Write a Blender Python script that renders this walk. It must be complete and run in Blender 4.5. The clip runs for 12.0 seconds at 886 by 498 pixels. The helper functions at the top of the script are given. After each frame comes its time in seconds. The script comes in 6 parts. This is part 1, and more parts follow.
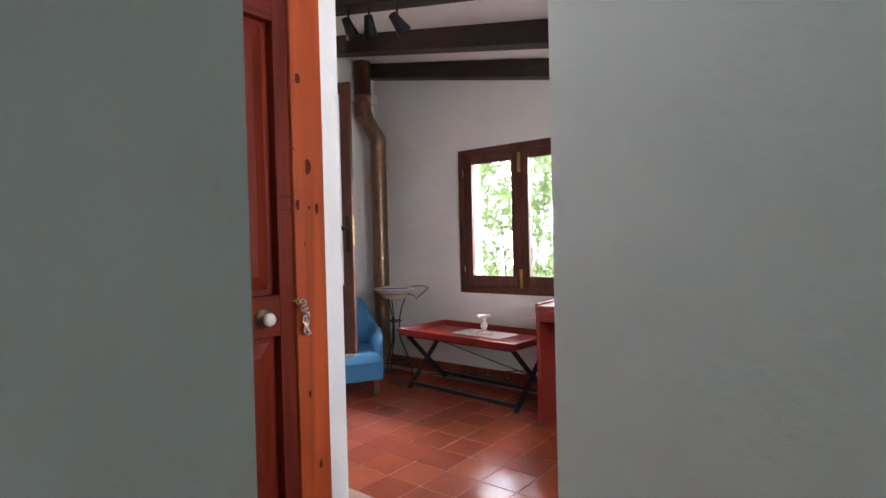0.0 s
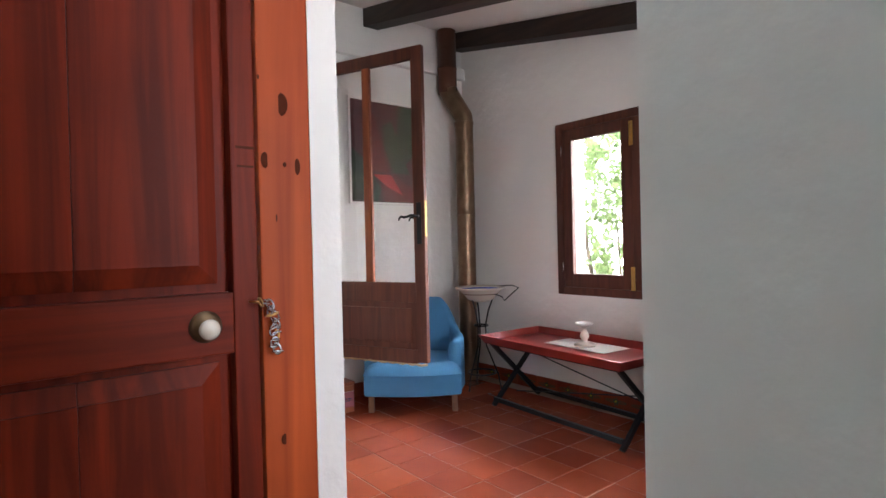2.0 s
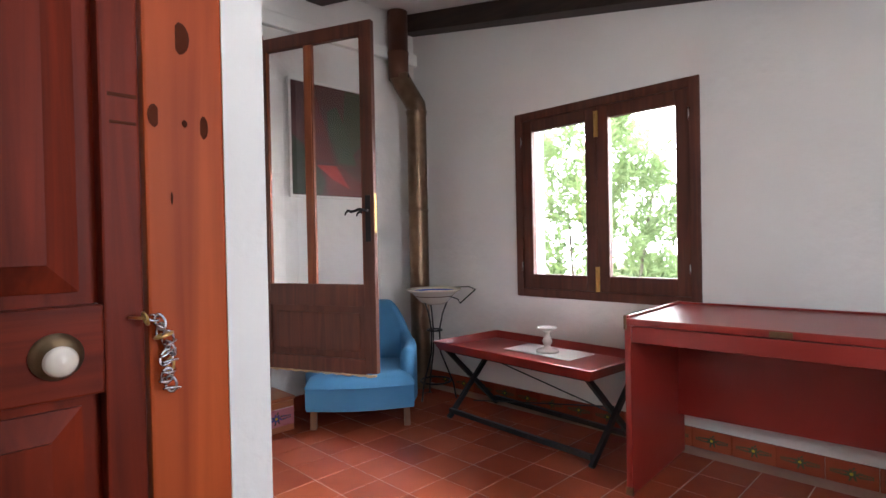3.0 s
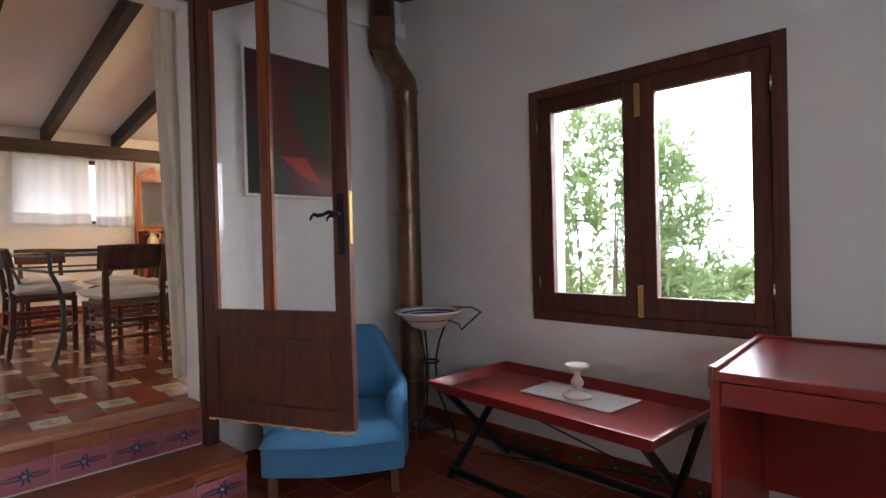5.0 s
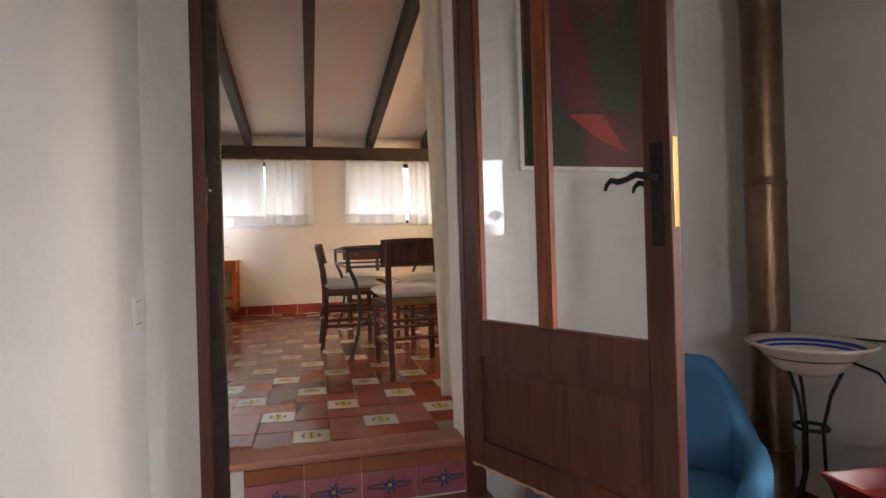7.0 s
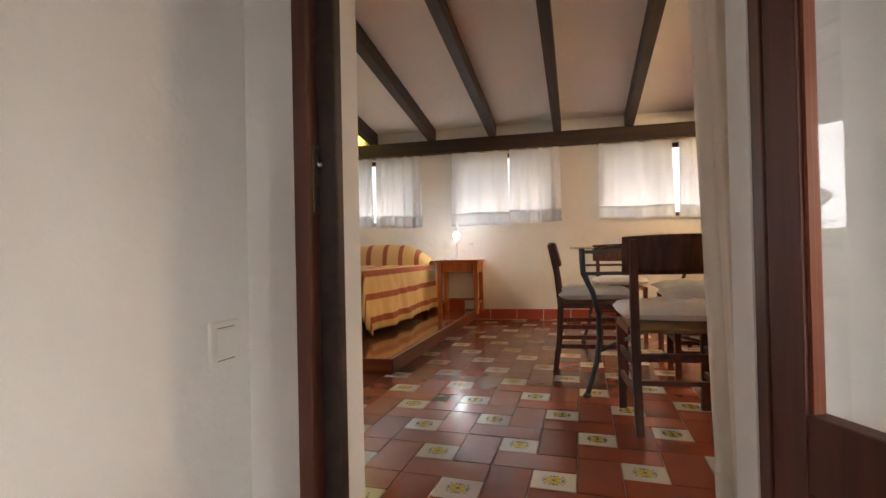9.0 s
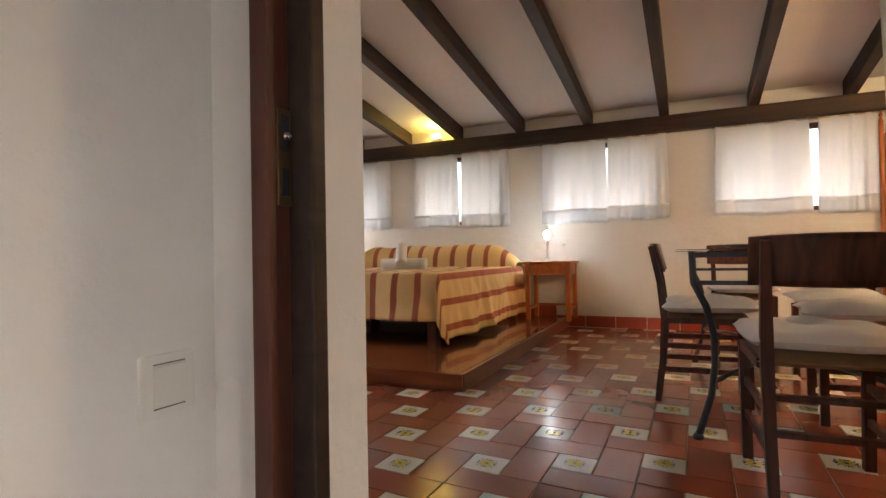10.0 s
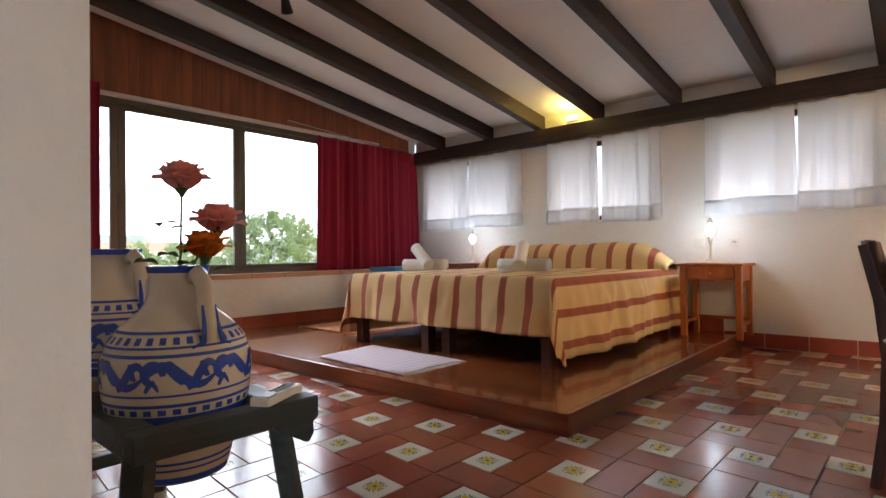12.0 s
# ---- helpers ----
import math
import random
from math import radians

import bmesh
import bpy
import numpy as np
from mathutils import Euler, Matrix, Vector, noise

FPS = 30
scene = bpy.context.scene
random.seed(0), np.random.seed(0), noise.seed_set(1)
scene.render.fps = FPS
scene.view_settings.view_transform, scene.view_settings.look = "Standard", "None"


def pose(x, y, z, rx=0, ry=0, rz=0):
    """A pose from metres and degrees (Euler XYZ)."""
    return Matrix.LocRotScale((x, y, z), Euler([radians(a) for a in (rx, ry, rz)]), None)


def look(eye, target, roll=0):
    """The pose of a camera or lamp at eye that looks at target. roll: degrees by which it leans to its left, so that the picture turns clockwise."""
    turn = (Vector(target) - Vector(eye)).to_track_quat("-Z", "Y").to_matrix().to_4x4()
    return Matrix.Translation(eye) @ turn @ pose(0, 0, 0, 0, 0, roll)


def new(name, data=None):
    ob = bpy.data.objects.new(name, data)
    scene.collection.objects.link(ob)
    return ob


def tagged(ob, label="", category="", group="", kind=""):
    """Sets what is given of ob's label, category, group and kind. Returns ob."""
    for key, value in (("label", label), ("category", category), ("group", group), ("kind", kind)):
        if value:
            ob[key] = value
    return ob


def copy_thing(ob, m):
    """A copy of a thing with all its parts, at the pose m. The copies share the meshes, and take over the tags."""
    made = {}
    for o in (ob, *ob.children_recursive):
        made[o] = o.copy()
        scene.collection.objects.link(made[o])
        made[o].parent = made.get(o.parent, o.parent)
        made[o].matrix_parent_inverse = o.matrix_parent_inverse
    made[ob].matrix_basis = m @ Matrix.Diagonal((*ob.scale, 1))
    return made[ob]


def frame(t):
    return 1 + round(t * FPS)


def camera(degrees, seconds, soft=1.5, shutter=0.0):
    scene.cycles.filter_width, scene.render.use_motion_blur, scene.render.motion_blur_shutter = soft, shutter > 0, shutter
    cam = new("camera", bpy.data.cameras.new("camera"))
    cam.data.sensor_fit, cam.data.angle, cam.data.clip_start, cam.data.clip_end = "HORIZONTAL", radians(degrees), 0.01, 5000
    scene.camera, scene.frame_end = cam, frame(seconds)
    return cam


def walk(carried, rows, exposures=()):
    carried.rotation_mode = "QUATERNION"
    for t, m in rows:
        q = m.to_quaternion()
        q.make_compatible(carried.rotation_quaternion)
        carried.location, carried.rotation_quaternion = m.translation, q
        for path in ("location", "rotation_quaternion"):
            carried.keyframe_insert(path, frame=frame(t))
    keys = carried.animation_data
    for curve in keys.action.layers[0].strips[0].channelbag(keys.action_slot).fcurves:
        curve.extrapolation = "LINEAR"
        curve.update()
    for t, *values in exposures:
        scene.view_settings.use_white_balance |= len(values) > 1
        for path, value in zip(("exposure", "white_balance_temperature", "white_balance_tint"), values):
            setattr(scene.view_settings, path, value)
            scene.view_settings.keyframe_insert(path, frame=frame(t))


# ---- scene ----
import itertools
GROW = 1.035   # true size of the plan below
cam = camera(78.7, 12.0)
METRES, EYE, TILT, LEAN, TURN = 4.85 * GROW, 1.22 * GROW, 0.0, 0.0, 38.7
ROWS = [
    (0.0, 0.0, 0.0, 0.0, -0.02, -0.89, 1.4),
    (0.5, 0.0205, 0.0395, -0.0052, 7.3, -0.61, 1.44),
    (1.0, 0.0352, 0.0747, -0.0066, 11.18, -0.6, 1.3),
    (1.5, 0.0382, 0.1101, -0.008, 12.37, -0.59, 1.36),
    (2.0, 0.0347, 0.1448, -0.014, 12.19, -0.59, 1.33),
    (2.5, 0.0255, 0.1799, -0.0149, 9.96, -0.66, 1.2),
    (3.0, 0.0142, 0.2093, -0.0166, 6.52, -0.72, 1.13),
    (5.0, -0.009, 0.3668, -0.005, 5.64, -0.7, 1.48),
    (5.5, -0.0093, 0.412, -0.0063, 13.15, -0.51, 1.6),
    (6.0, -0.022, 0.4561, -0.0095, 21.89, -0.27, 1.61),
    (6.5, -0.0413, 0.5009, -0.01, 29.46, -0.02, 1.58),
    (7.0, -0.0649, 0.5428, -0.0129, 37.28, 0.16, 1.62),
    (7.5, -0.0901, 0.5846, -0.0121, 45.35, 0.33, 1.64),
    (9.5, -0.2073, 0.7243, -0.0077, 70.75, 0.6, 1.09),
    (10.0, -0.2431, 0.7533, -0.0058, 75.88, 0.65, 1.01),
    (10.5, -0.2805, 0.7818, -0.0039, 81.0, 0.72, 1.03),
    (11.0, -0.3148, 0.807, -0.0022, 86.2, 0.64, 0.87),
    (11.5, -0.3438, 0.8256, -0.0045, 90.51, 0.64, 0.74),
    (12.0, -0.3664, 0.8419, -0.0036, 92.87, 0.66, 0.72),
]
EXPOSURES = [(0.0, 2.66, 6050, 10), (1.0, 2.95, 6200, 10), (1.5, 2.88, 6150, 10), (3.0, 2.68, 6050, 10), (4.8, 1.87, 6000, 11), (6.0, 1.80, 6200, 11), (7.2, 1.98, 6550, 11), (9.5, 1.78, 6900, 11), (11.0, 1.85, 6550, 11), (12.0, 1.78, 6100, 11)]
walk(cam, [(t, pose(0, 0, EYE, TILT, LEAN, TURN) @ pose(METRES * x, METRES * y, METRES * z, 90 + pitch, roll, yaw)) for t, x, y, z, yaw, pitch, roll in ROWS], EXPOSURES)

# ---- world, sun and large lights ----
world = bpy.data.worlds.new("sky")
scene.world = world
world.use_nodes = True
sky = world.node_tree.nodes.new("ShaderNodeTexSky")
sky.sky_type, sky.sun_disc = "NISHITA", False
sky.sun_elevation, sky.sun_rotation, sky.dust_density = radians(58), radians(297), 4.0
world.node_tree.links.new(sky.outputs[0], world.node_tree.nodes["Background"].inputs[0])
world.node_tree.nodes["Background"].inputs[1].default_value = 0.15


def lamp(name, kind, energy, m, colour=(1, 1, 1), **values):
    data = bpy.data.lights.new(name, kind)
    data.energy, data.color = energy, colour
    for key, value in values.items():
        setattr(data, key, value)
    ob = new(name, data)
    ob.matrix_world = m
    return ob


lamp("sun", "SUN", 1.0, look((-10, 5, 18), (0, 0, 0)), (1, 0.95, 0.88), angle=radians(12))
lamp("window_side_light", "AREA", 50, look((-0.6, 6.4, 2.4), (-2.3, 3.86, 1.5)), (1, 0.94, 0.86), shape="RECTANGLE", size=0.8, size_y=1.6)
lamp("window_light", "AREA", 150, look((-2.0, 8.0, 4.7), (-2.5, 2.0, 1.2)), (0.94, 0.97, 1), shape="RECTANGLE", size=4.0, size_y=1.4)
lamp("big_window_light", "AREA", 175, look((-6.5, -7.5, 5.1), (-6.3, 0, 1.0)), (0.94, 0.97, 1), shape="RECTANGLE", size=6.0, size_y=1.6)
lamp("passage_light", "AREA", 0.78, look((0.7, -1.6, 2.2), (-0.6, 1.0, 1.2)), (0.68, 1.0, 0.98), shape="RECTANGLE", size=0.9, size_y=0.9)
# fill lamp in the added east opening, for the hall door and plaster wall end
lamp("east_window_light", "AREA", 5.5, look((1.09, 1.73, 1.5), (-4, 1.9, 1.2)), (0.97, 0.97, 1), shape="RECTANGLE", size=0.65, size_y=1.0)
# warm fill without any fixture, added to brighten the bedroom's far wall and floor
lamp("ceiling_lamp", "AREA", 21, look((-6.6, 4.9, 2.3), (-8.2, 2.8, 0.7)), (1, 0.68, 0.37), shape="RECTANGLE", size=0.35, size_y=0.35)
lamp("beam_lamp", "POINT", 2.6, pose(-8.76, -0.50, 2.56), (1, 0.70, 0.16), shadow_soft_size=0.03)
lamp("beam_lamp_far", "POINT", 2.6, pose(-8.76, 4.4, 2.56), (1, 0.70, 0.16), shadow_soft_size=0.03)
lamp("bedside_light", "POINT", 1.4, pose(-8.70, 0.78, 1.385), (0.80, 0.93, 1), shadow_soft_size=0.035)
lamp("bedside_light_far", "POINT", 1.4, pose(-8.70, -1.70, 1.385), (0.80, 0.93, 1), shadow_soft_size=0.035)

# ---- materials ----
def material(name, colour, rough=0.6, metal=0.0, second=None, scale=6.0, bump=0.0, bump_scale=60.0, **inputs):
    mat = bpy.data.materials.new(name)
    mat.use_nodes = True
    nodes, links = mat.node_tree.nodes, mat.node_tree.links
    b = nodes["Principled BSDF"]
    b.inputs["Base Color"].default_value = (*colour, 1)
    b.inputs["Roughness"].default_value, b.inputs["Metallic"].default_value = rough, metal
    for key, value in inputs.items():
        b.inputs[key.replace("_", " ")].default_value = value
    co = nodes.new("ShaderNodeTexCoord")
    if second:
        n1, mix = nodes.new("ShaderNodeTexNoise"), nodes.new("ShaderNodeMix")
        n1.inputs["Scale"].default_value, n1.inputs["Detail"].default_value = scale, 6
        mix.data_type = "RGBA"
        mix.inputs[6].default_value, mix.inputs[7].default_value = (*colour, 1), (*second, 1)
        links.new(co.outputs["Object"], n1.inputs["Vector"])
        links.new(n1.outputs[0], mix.inputs[0])
        links.new(mix.outputs[2], b.inputs["Base Color"])
    if bump:
        n2, bp = nodes.new("ShaderNodeTexNoise"), nodes.new("ShaderNodeBump")
        n2.inputs["Scale"].default_value, n2.inputs["Detail"].default_value = bump_scale, 5
        bp.inputs["Strength"].default_value, bp.inputs["Distance"].default_value = bump, 0.01
        links.new(co.outputs["Object"], n2.inputs["Vector"])
        links.new(n2.outputs[0], bp.inputs["Height"])
        links.new(bp.outputs[0], b.inputs["Normal"])
    return mat


PLASTER = material("plaster", (0.80, 0.78, 0.75), 0.85, second=(0.72, 0.70, 0.67), scale=2.5, bump=0.6, bump_scale=13)


def grained(name, light, dark, rough, axis=2, rings=22.0, bump=0.15, coat=0.0):
    """Wood with its grain along an axis of the object."""
    mat = material(name, light, rough, Coat_Weight=coat)
    nodes, links = mat.node_tree.nodes, mat.node_tree.links
    b = nodes["Principled BSDF"]
    co, mp = nodes.new("ShaderNodeTexCoord"), nodes.new("ShaderNodeMapping")
    sc = [rings, rings, rings]
    sc[axis] = rings * 0.06
    mp.inputs["Scale"].default_value = sc
    info = nodes.new("ShaderNodeObjectInfo")
    add = nodes.new("ShaderNodeVectorMath")
    add.operation = "ADD"
    links.new(co.outputs["Object"], add.inputs[0])
    links.new(info.outputs["Random"], add.inputs[1])
    links.new(add.outputs[0], mp.inputs["Vector"])
    fine, wide = nodes.new("ShaderNodeTexNoise"), nodes.new("ShaderNodeTexNoise")
    fine.inputs["Scale"].default_value, fine.inputs["Detail"].default_value, fine.inputs["Distortion"].default_value = 1.0, 8, 1.2
    wide.inputs["Scale"].default_value, wide.inputs["Detail"].default_value = 2.2, 3
    links.new(mp.outputs[0], fine.inputs["Vector"])
    links.new(add.outputs[0], wide.inputs["Vector"])
    ramp = nodes.new("ShaderNodeValToRGB")
    ramp.color_ramp.elements[0].position, ramp.color_ramp.elements[1].position = 0.38, 0.66
    ramp.color_ramp.elements[0].color, ramp.color_ramp.elements[1].color = (*dark, 1), (*light, 1)
    links.new(fine.outputs[0], ramp.inputs[0])
    mix = nodes.new("ShaderNodeMix")
    mix.data_type, mix.blend_type = "RGBA", "MULTIPLY"
    mix.inputs[0].default_value = 0.5
    links.new(ramp.outputs[0], mix.inputs[6])
    links.new(wide.outputs[0], mix.inputs[7])
    gain = nodes.new("ShaderNodeMix")
    gain.data_type, gain.blend_type = "RGBA", "MULTIPLY"
    gain.inputs[0].default_value = 1.0
    gain.inputs[7].default_value = (1.3, 1.3, 1.3, 1)
    links.new(mix.outputs[2], gain.inputs[6])
    links.new(gain.outputs[2], b.inputs["Base Color"])
    bp = nodes.new("ShaderNodeBump")
    bp.inputs["Strength"].default_value, bp.inputs["Distance"].default_value = bump, 0.004
    links.new(fine.outputs[0], bp.inputs["Height"])
    links.new(bp.outputs[0], b.inputs["Normal"])
    return mat


def fired(name, low, high, rough, stain=9.0, bump=0.05):
    """Fired clay: each piece has its own tone, with clouds and small stains."""
    mat = material(name, low, rough)
    nodes, links = mat.node_tree.nodes, mat.node_tree.links
    b = nodes["Principled BSDF"]
    geo, info = nodes.new("ShaderNodeNewGeometry"), nodes.new("ShaderNodeObjectInfo")
    n1, n2 = nodes.new("ShaderNodeTexNoise"), nodes.new("ShaderNodeTexNoise")
    n1.inputs["Scale"].default_value, n1.inputs["Detail"].default_value = stain, 4
    n2.inputs["Scale"].default_value, n2.inputs["Detail"].default_value = 7.0, 3
    links.new(geo.outputs["Position"], n1.inputs["Vector"])
    links.new(geo.outputs["Position"], n2.inputs["Vector"])
    m1 = nodes.new("ShaderNodeMath")
    m1.operation = "MULTIPLY_ADD"
    m1.inputs[1].default_value = 0.55
    links.new(info.outputs["Random"], m1.inputs[0])
    m2 = nodes.new("ShaderNodeMath")
    m2.operation = "MULTIPLY_ADD"
    m2.inputs[1].default_value, m2.inputs[2].default_value = 0.55, -0.05
    links.new(n1.outputs[0], m2.inputs[0])
    links.new(m2.outputs[0], m1.inputs[2])
    mix = nodes.new("ShaderNodeMix")
    mix.data_type = "RGBA"
    mix.inputs[6].default_value, mix.inputs[7].default_value = (*low, 1), (*high, 1)
    links.new(m1.outputs[0], mix.inputs[0])
    links.new(mix.outputs[2], b.inputs["Base Color"])
    r = nodes.new("ShaderNodeMapRange")
    r.inputs[1].default_value, r.inputs[2].default_value = 0.3, 0.7
    r.inputs[3].default_value, r.inputs[4].default_value = rough * 0.8, rough * 1.3
    links.new(n1.outputs[0], r.inputs[0])
    links.new(r.outputs[0], b.inputs["Roughness"])
    bp = nodes.new("ShaderNodeBump")
    bp.inputs["Strength"].default_value, bp.inputs["Distance"].default_value = bump, 0.01
    links.new(n2.outputs[0], bp.inputs["Height"])
    links.new(bp.outputs[0], b.inputs["Normal"])
    return mat


def cloth(name, colour, see=0.35, stripes=None, weave=260.0):
    """Woven cloth that lets some light through; stripes run by the cloth's own coordinate."""
    mat = material(name, colour, 0.95, bump=0.25, bump_scale=weave)
    nodes, links = mat.node_tree.nodes, mat.node_tree.links
    b, out = nodes["Principled BSDF"], nodes["Material Output"]
    tr, mx = nodes.new("ShaderNodeBsdfTranslucent"), nodes.new("ShaderNodeMixShader")
    tr.inputs[0].default_value = (*colour, 1)
    mx.inputs[0].default_value = see
    if stripes:
        uv, sep = nodes.new("ShaderNodeUVMap"), nodes.new("ShaderNodeSeparateXYZ")
        links.new(uv.outputs[0], sep.inputs[0])
        noise_ = nodes.new("ShaderNodeTexNoise")
        noise_.inputs["Scale"].default_value = 60
        links.new(uv.outputs[0], noise_.inputs["Vector"])
        wob = nodes.new("ShaderNodeMath")
        wob.operation = "MULTIPLY_ADD"
        wob.inputs[1].default_value = 0.006
        links.new(noise_.outputs[0], wob.inputs[0])
        links.new(sep.outputs[0], wob.inputs[2])
        pp = nodes.new("ShaderNodeMath")
        pp.operation = "PINGPONG"
        pp.inputs[1].default_value = stripes[1] / 2
        links.new(wob.outputs[0], pp.inputs[0])
        lt = nodes.new("ShaderNodeMapRange")
        lt.inputs[1].default_value, lt.inputs[2].default_value = stripes[2] / 2 - 0.003, stripes[2] / 2 + 0.003
        links.new(pp.outputs[0], lt.inputs[0])
        mix = nodes.new("ShaderNodeMix")
        mix.data_type = "RGBA"
        mix.inputs[6].default_value, mix.inputs[7].default_value = (*stripes[0], 1), (*colour, 1)
        links.new(lt.outputs[0], mix.inputs[0])
        links.new(mix.outputs[2], b.inputs["Base Color"])
        links.new(mix.outputs[2], tr.inputs[0])
    links.new(b.outputs[0], mx.inputs[1])
    links.new(tr.outputs[0], mx.inputs[2])
    links.new(mx.outputs[0], out.inputs[0])
    return mat


def glow(name, colour, strength):
    mat = material(name, colour)
    b = mat.node_tree.nodes["Principled BSDF"]
    b.inputs["Emission Color"].default_value, b.inputs["Emission Strength"].default_value = (*colour, 1), strength
    return mat


DARK_WOOD = grained("dark_wood", (0.115, 0.031, 0.015), (0.07, 0.019, 0.010), 0.55)
BEAM_WOOD = grained("beam_wood", (0.045, 0.022, 0.014), (0.018, 0.009, 0.006), 0.6, axis=0, rings=14)
CHAIR_WOOD = grained("chair_wood", (0.11, 0.032, 0.016), (0.045, 0.013, 0.008), 0.5)
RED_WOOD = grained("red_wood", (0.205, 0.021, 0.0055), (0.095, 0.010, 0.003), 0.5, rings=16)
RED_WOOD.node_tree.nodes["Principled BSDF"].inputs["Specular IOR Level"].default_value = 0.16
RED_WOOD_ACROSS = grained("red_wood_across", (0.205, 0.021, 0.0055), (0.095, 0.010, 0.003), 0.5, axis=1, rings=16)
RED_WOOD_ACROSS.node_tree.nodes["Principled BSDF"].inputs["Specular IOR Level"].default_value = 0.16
PLATFORM_WOOD = grained("platform_wood", (0.33, 0.090, 0.028), (0.17, 0.038, 0.012), 0.22, axis=1, rings=9, coat=0.6)
PINE = grained("orange_pine", (0.46, 0.082, 0.013), (0.29, 0.042, 0.008), 0.55, rings=12)
PINE.node_tree.nodes["Principled BSDF"].inputs["Specular IOR Level"].default_value = 0.25
BAR_WOOD = grained("bar_wood", (0.30, 0.08, 0.025), (0.17, 0.04, 0.014), 0.5, rings=14)
NIGHT_PINE = grained("varnished_pine", (0.54, 0.17, 0.045), (0.38, 0.10, 0.025), 0.35, rings=16, coat=0.2)
CLADDING = grained("cladding", (0.26, 0.075, 0.026), (0.17, 0.045, 0.016), 0.5, rings=14)
KNOT = material("knot", (0.055, 0.011, 0.005), 0.75, second=(0.10, 0.022, 0.008), scale=60, Specular_IOR_Level=0.1)
TERRACOTTA = fired("terracotta", (0.20, 0.034, 0.017), (0.36, 0.085, 0.038), 0.20, stain=6.0)
TERRACOTTA_UP = fired("terracotta_up", (0.19, 0.042, 0.022), (0.36, 0.095, 0.046), 0.18, stain=5.0)
NOSING = fired("pale_terracotta", (0.36, 0.15, 0.095), (0.50, 0.25, 0.17), 0.5)
TREAD = fired("tread_terracotta", (0.22, 0.065, 0.026), (0.36, 0.13, 0.055), 0.35)
SKIRT_RED = fired("red_skirting", (0.26, 0.038, 0.018), (0.38, 0.075, 0.032), 0.35)
PINK_TILE = fired("pink_tile", (0.30, 0.09, 0.12), (0.46, 0.17, 0.20), 0.3)
GROUT = material("grout", (0.46, 0.33, 0.26), 0.8, second=(0.18, 0.07, 0.045), scale=4)
GROUT_DARK = material("dark_grout", (0.20, 0.10, 0.065), 0.7, second=(0.38, 0.26, 0.20), scale=7)
TILE_WHITE = fired("white_glaze", (0.55, 0.52, 0.44), (0.74, 0.71, 0.62), 0.12)
PETAL = material("yellow_glaze", (0.55, 0.42, 0.03), 0.2)
MOTIF_DARK = material("dark_glaze", (0.07, 0.085, 0.045), 0.25)
MOTIF_BLUE = material("blue_glaze", (0.025, 0.055, 0.20), 0.3)
MARBLE = material("reddish_marble", (0.62, 0.36, 0.19), 0.3, second=(0.42, 0.20, 0.10), scale=7)
BLUE_CLOTH = material("blue_cloth", (0.065, 0.21, 0.40), 0.9, second=(0.08, 0.25, 0.45), scale=8, bump=0.3, bump_scale=250)
RED_PAINT = material("red_lacquer", (0.25, 0.021, 0.014), 0.32, second=(0.19, 0.015, 0.010), scale=4, bump=0.05, bump_scale=30)
BLACK_METAL = material("black_metal", (0.02, 0.02, 0.022), 0.45, 0.6)
IRON = material("grey_iron", (0.055, 0.065, 0.08), 0.5, 0.4)
BRASS = material("brass", (0.75, 0.50, 0.16), 0.28, 1.0, second=(0.55, 0.34, 0.12), scale=40)
OLD_BRASS = material("tarnished_brass", (0.22, 0.15, 0.08), 0.4, 0.9, second=(0.12, 0.07, 0.04), scale=30)
STEEL = material("steel", (0.65, 0.65, 0.66), 0.25, 1.0)
FLUE = material("copper_flue", (0.29, 0.20, 0.13), 0.33, 0.85, second=(0.15, 0.085, 0.05), scale=16, bump=0.3, bump_scale=30)
FLUE_RUST = material("brown_flue", (0.17, 0.075, 0.045), 0.45, 0.6, second=(0.10, 0.045, 0.03), scale=8, bump=0.2, bump_scale=30)
GLASS = material("glass", (1, 1, 1), 0.0, Transmission_Weight=1.0, IOR=1.45)
WHITE_CLOTH = cloth("white_cloth", (0.87, 0.86, 0.85), 0.08)
TOWEL = material("towel", (0.78, 0.76, 0.72), 0.95, bump=0.8, bump_scale=180)
CURTAIN_WHITE = cloth("white_curtain", (0.87, 0.88, 0.90), 0.58)
CURTAIN_CREAM = cloth("cream_curtain", (0.78, 0.72, 0.62), 0.25)
CURTAIN_RED = cloth("red_curtain", (0.24, 0.006, 0.028), 0.12)
SPREAD = cloth("striped_spread", (0.78, 0.54, 0.25), 0.0, ((0.42, 0.12, 0.065), 0.19, 0.052))
MAT_CLOTH = cloth("lilac_mat", (0.66, 0.58, 0.64), 0.0, ((0.55, 0.42, 0.50), 0.06, 0.012))
KILIM = cloth("kilim", (0.32, 0.10, 0.04), 0.0, ((0.55, 0.30, 0.12), 0.07, 0.025))
RUSH = material("rush", (0.30, 0.19, 0.10), 0.85, second=(0.20, 0.12, 0.06), scale=30, bump=0.6, bump_scale=90)
CERAMIC = material("cream_ceramic", (0.74, 0.68, 0.58), 0.14, second=(0.66, 0.58, 0.47), scale=4)
RAW_CLAY = material("raw_cream_clay", (0.56, 0.45, 0.35), 0.55)
BLUE_GLAZE = material("cobalt_glaze", (0.03, 0.07, 0.42), 0.14, second=(0.05, 0.10, 0.50), scale=14)
WHITE_PLASTIC = material("white_plastic", (0.72, 0.70, 0.64), 0.35)
WHITE_CERAMIC = material("white_ceramic", (0.82, 0.80, 0.76), 0.2)
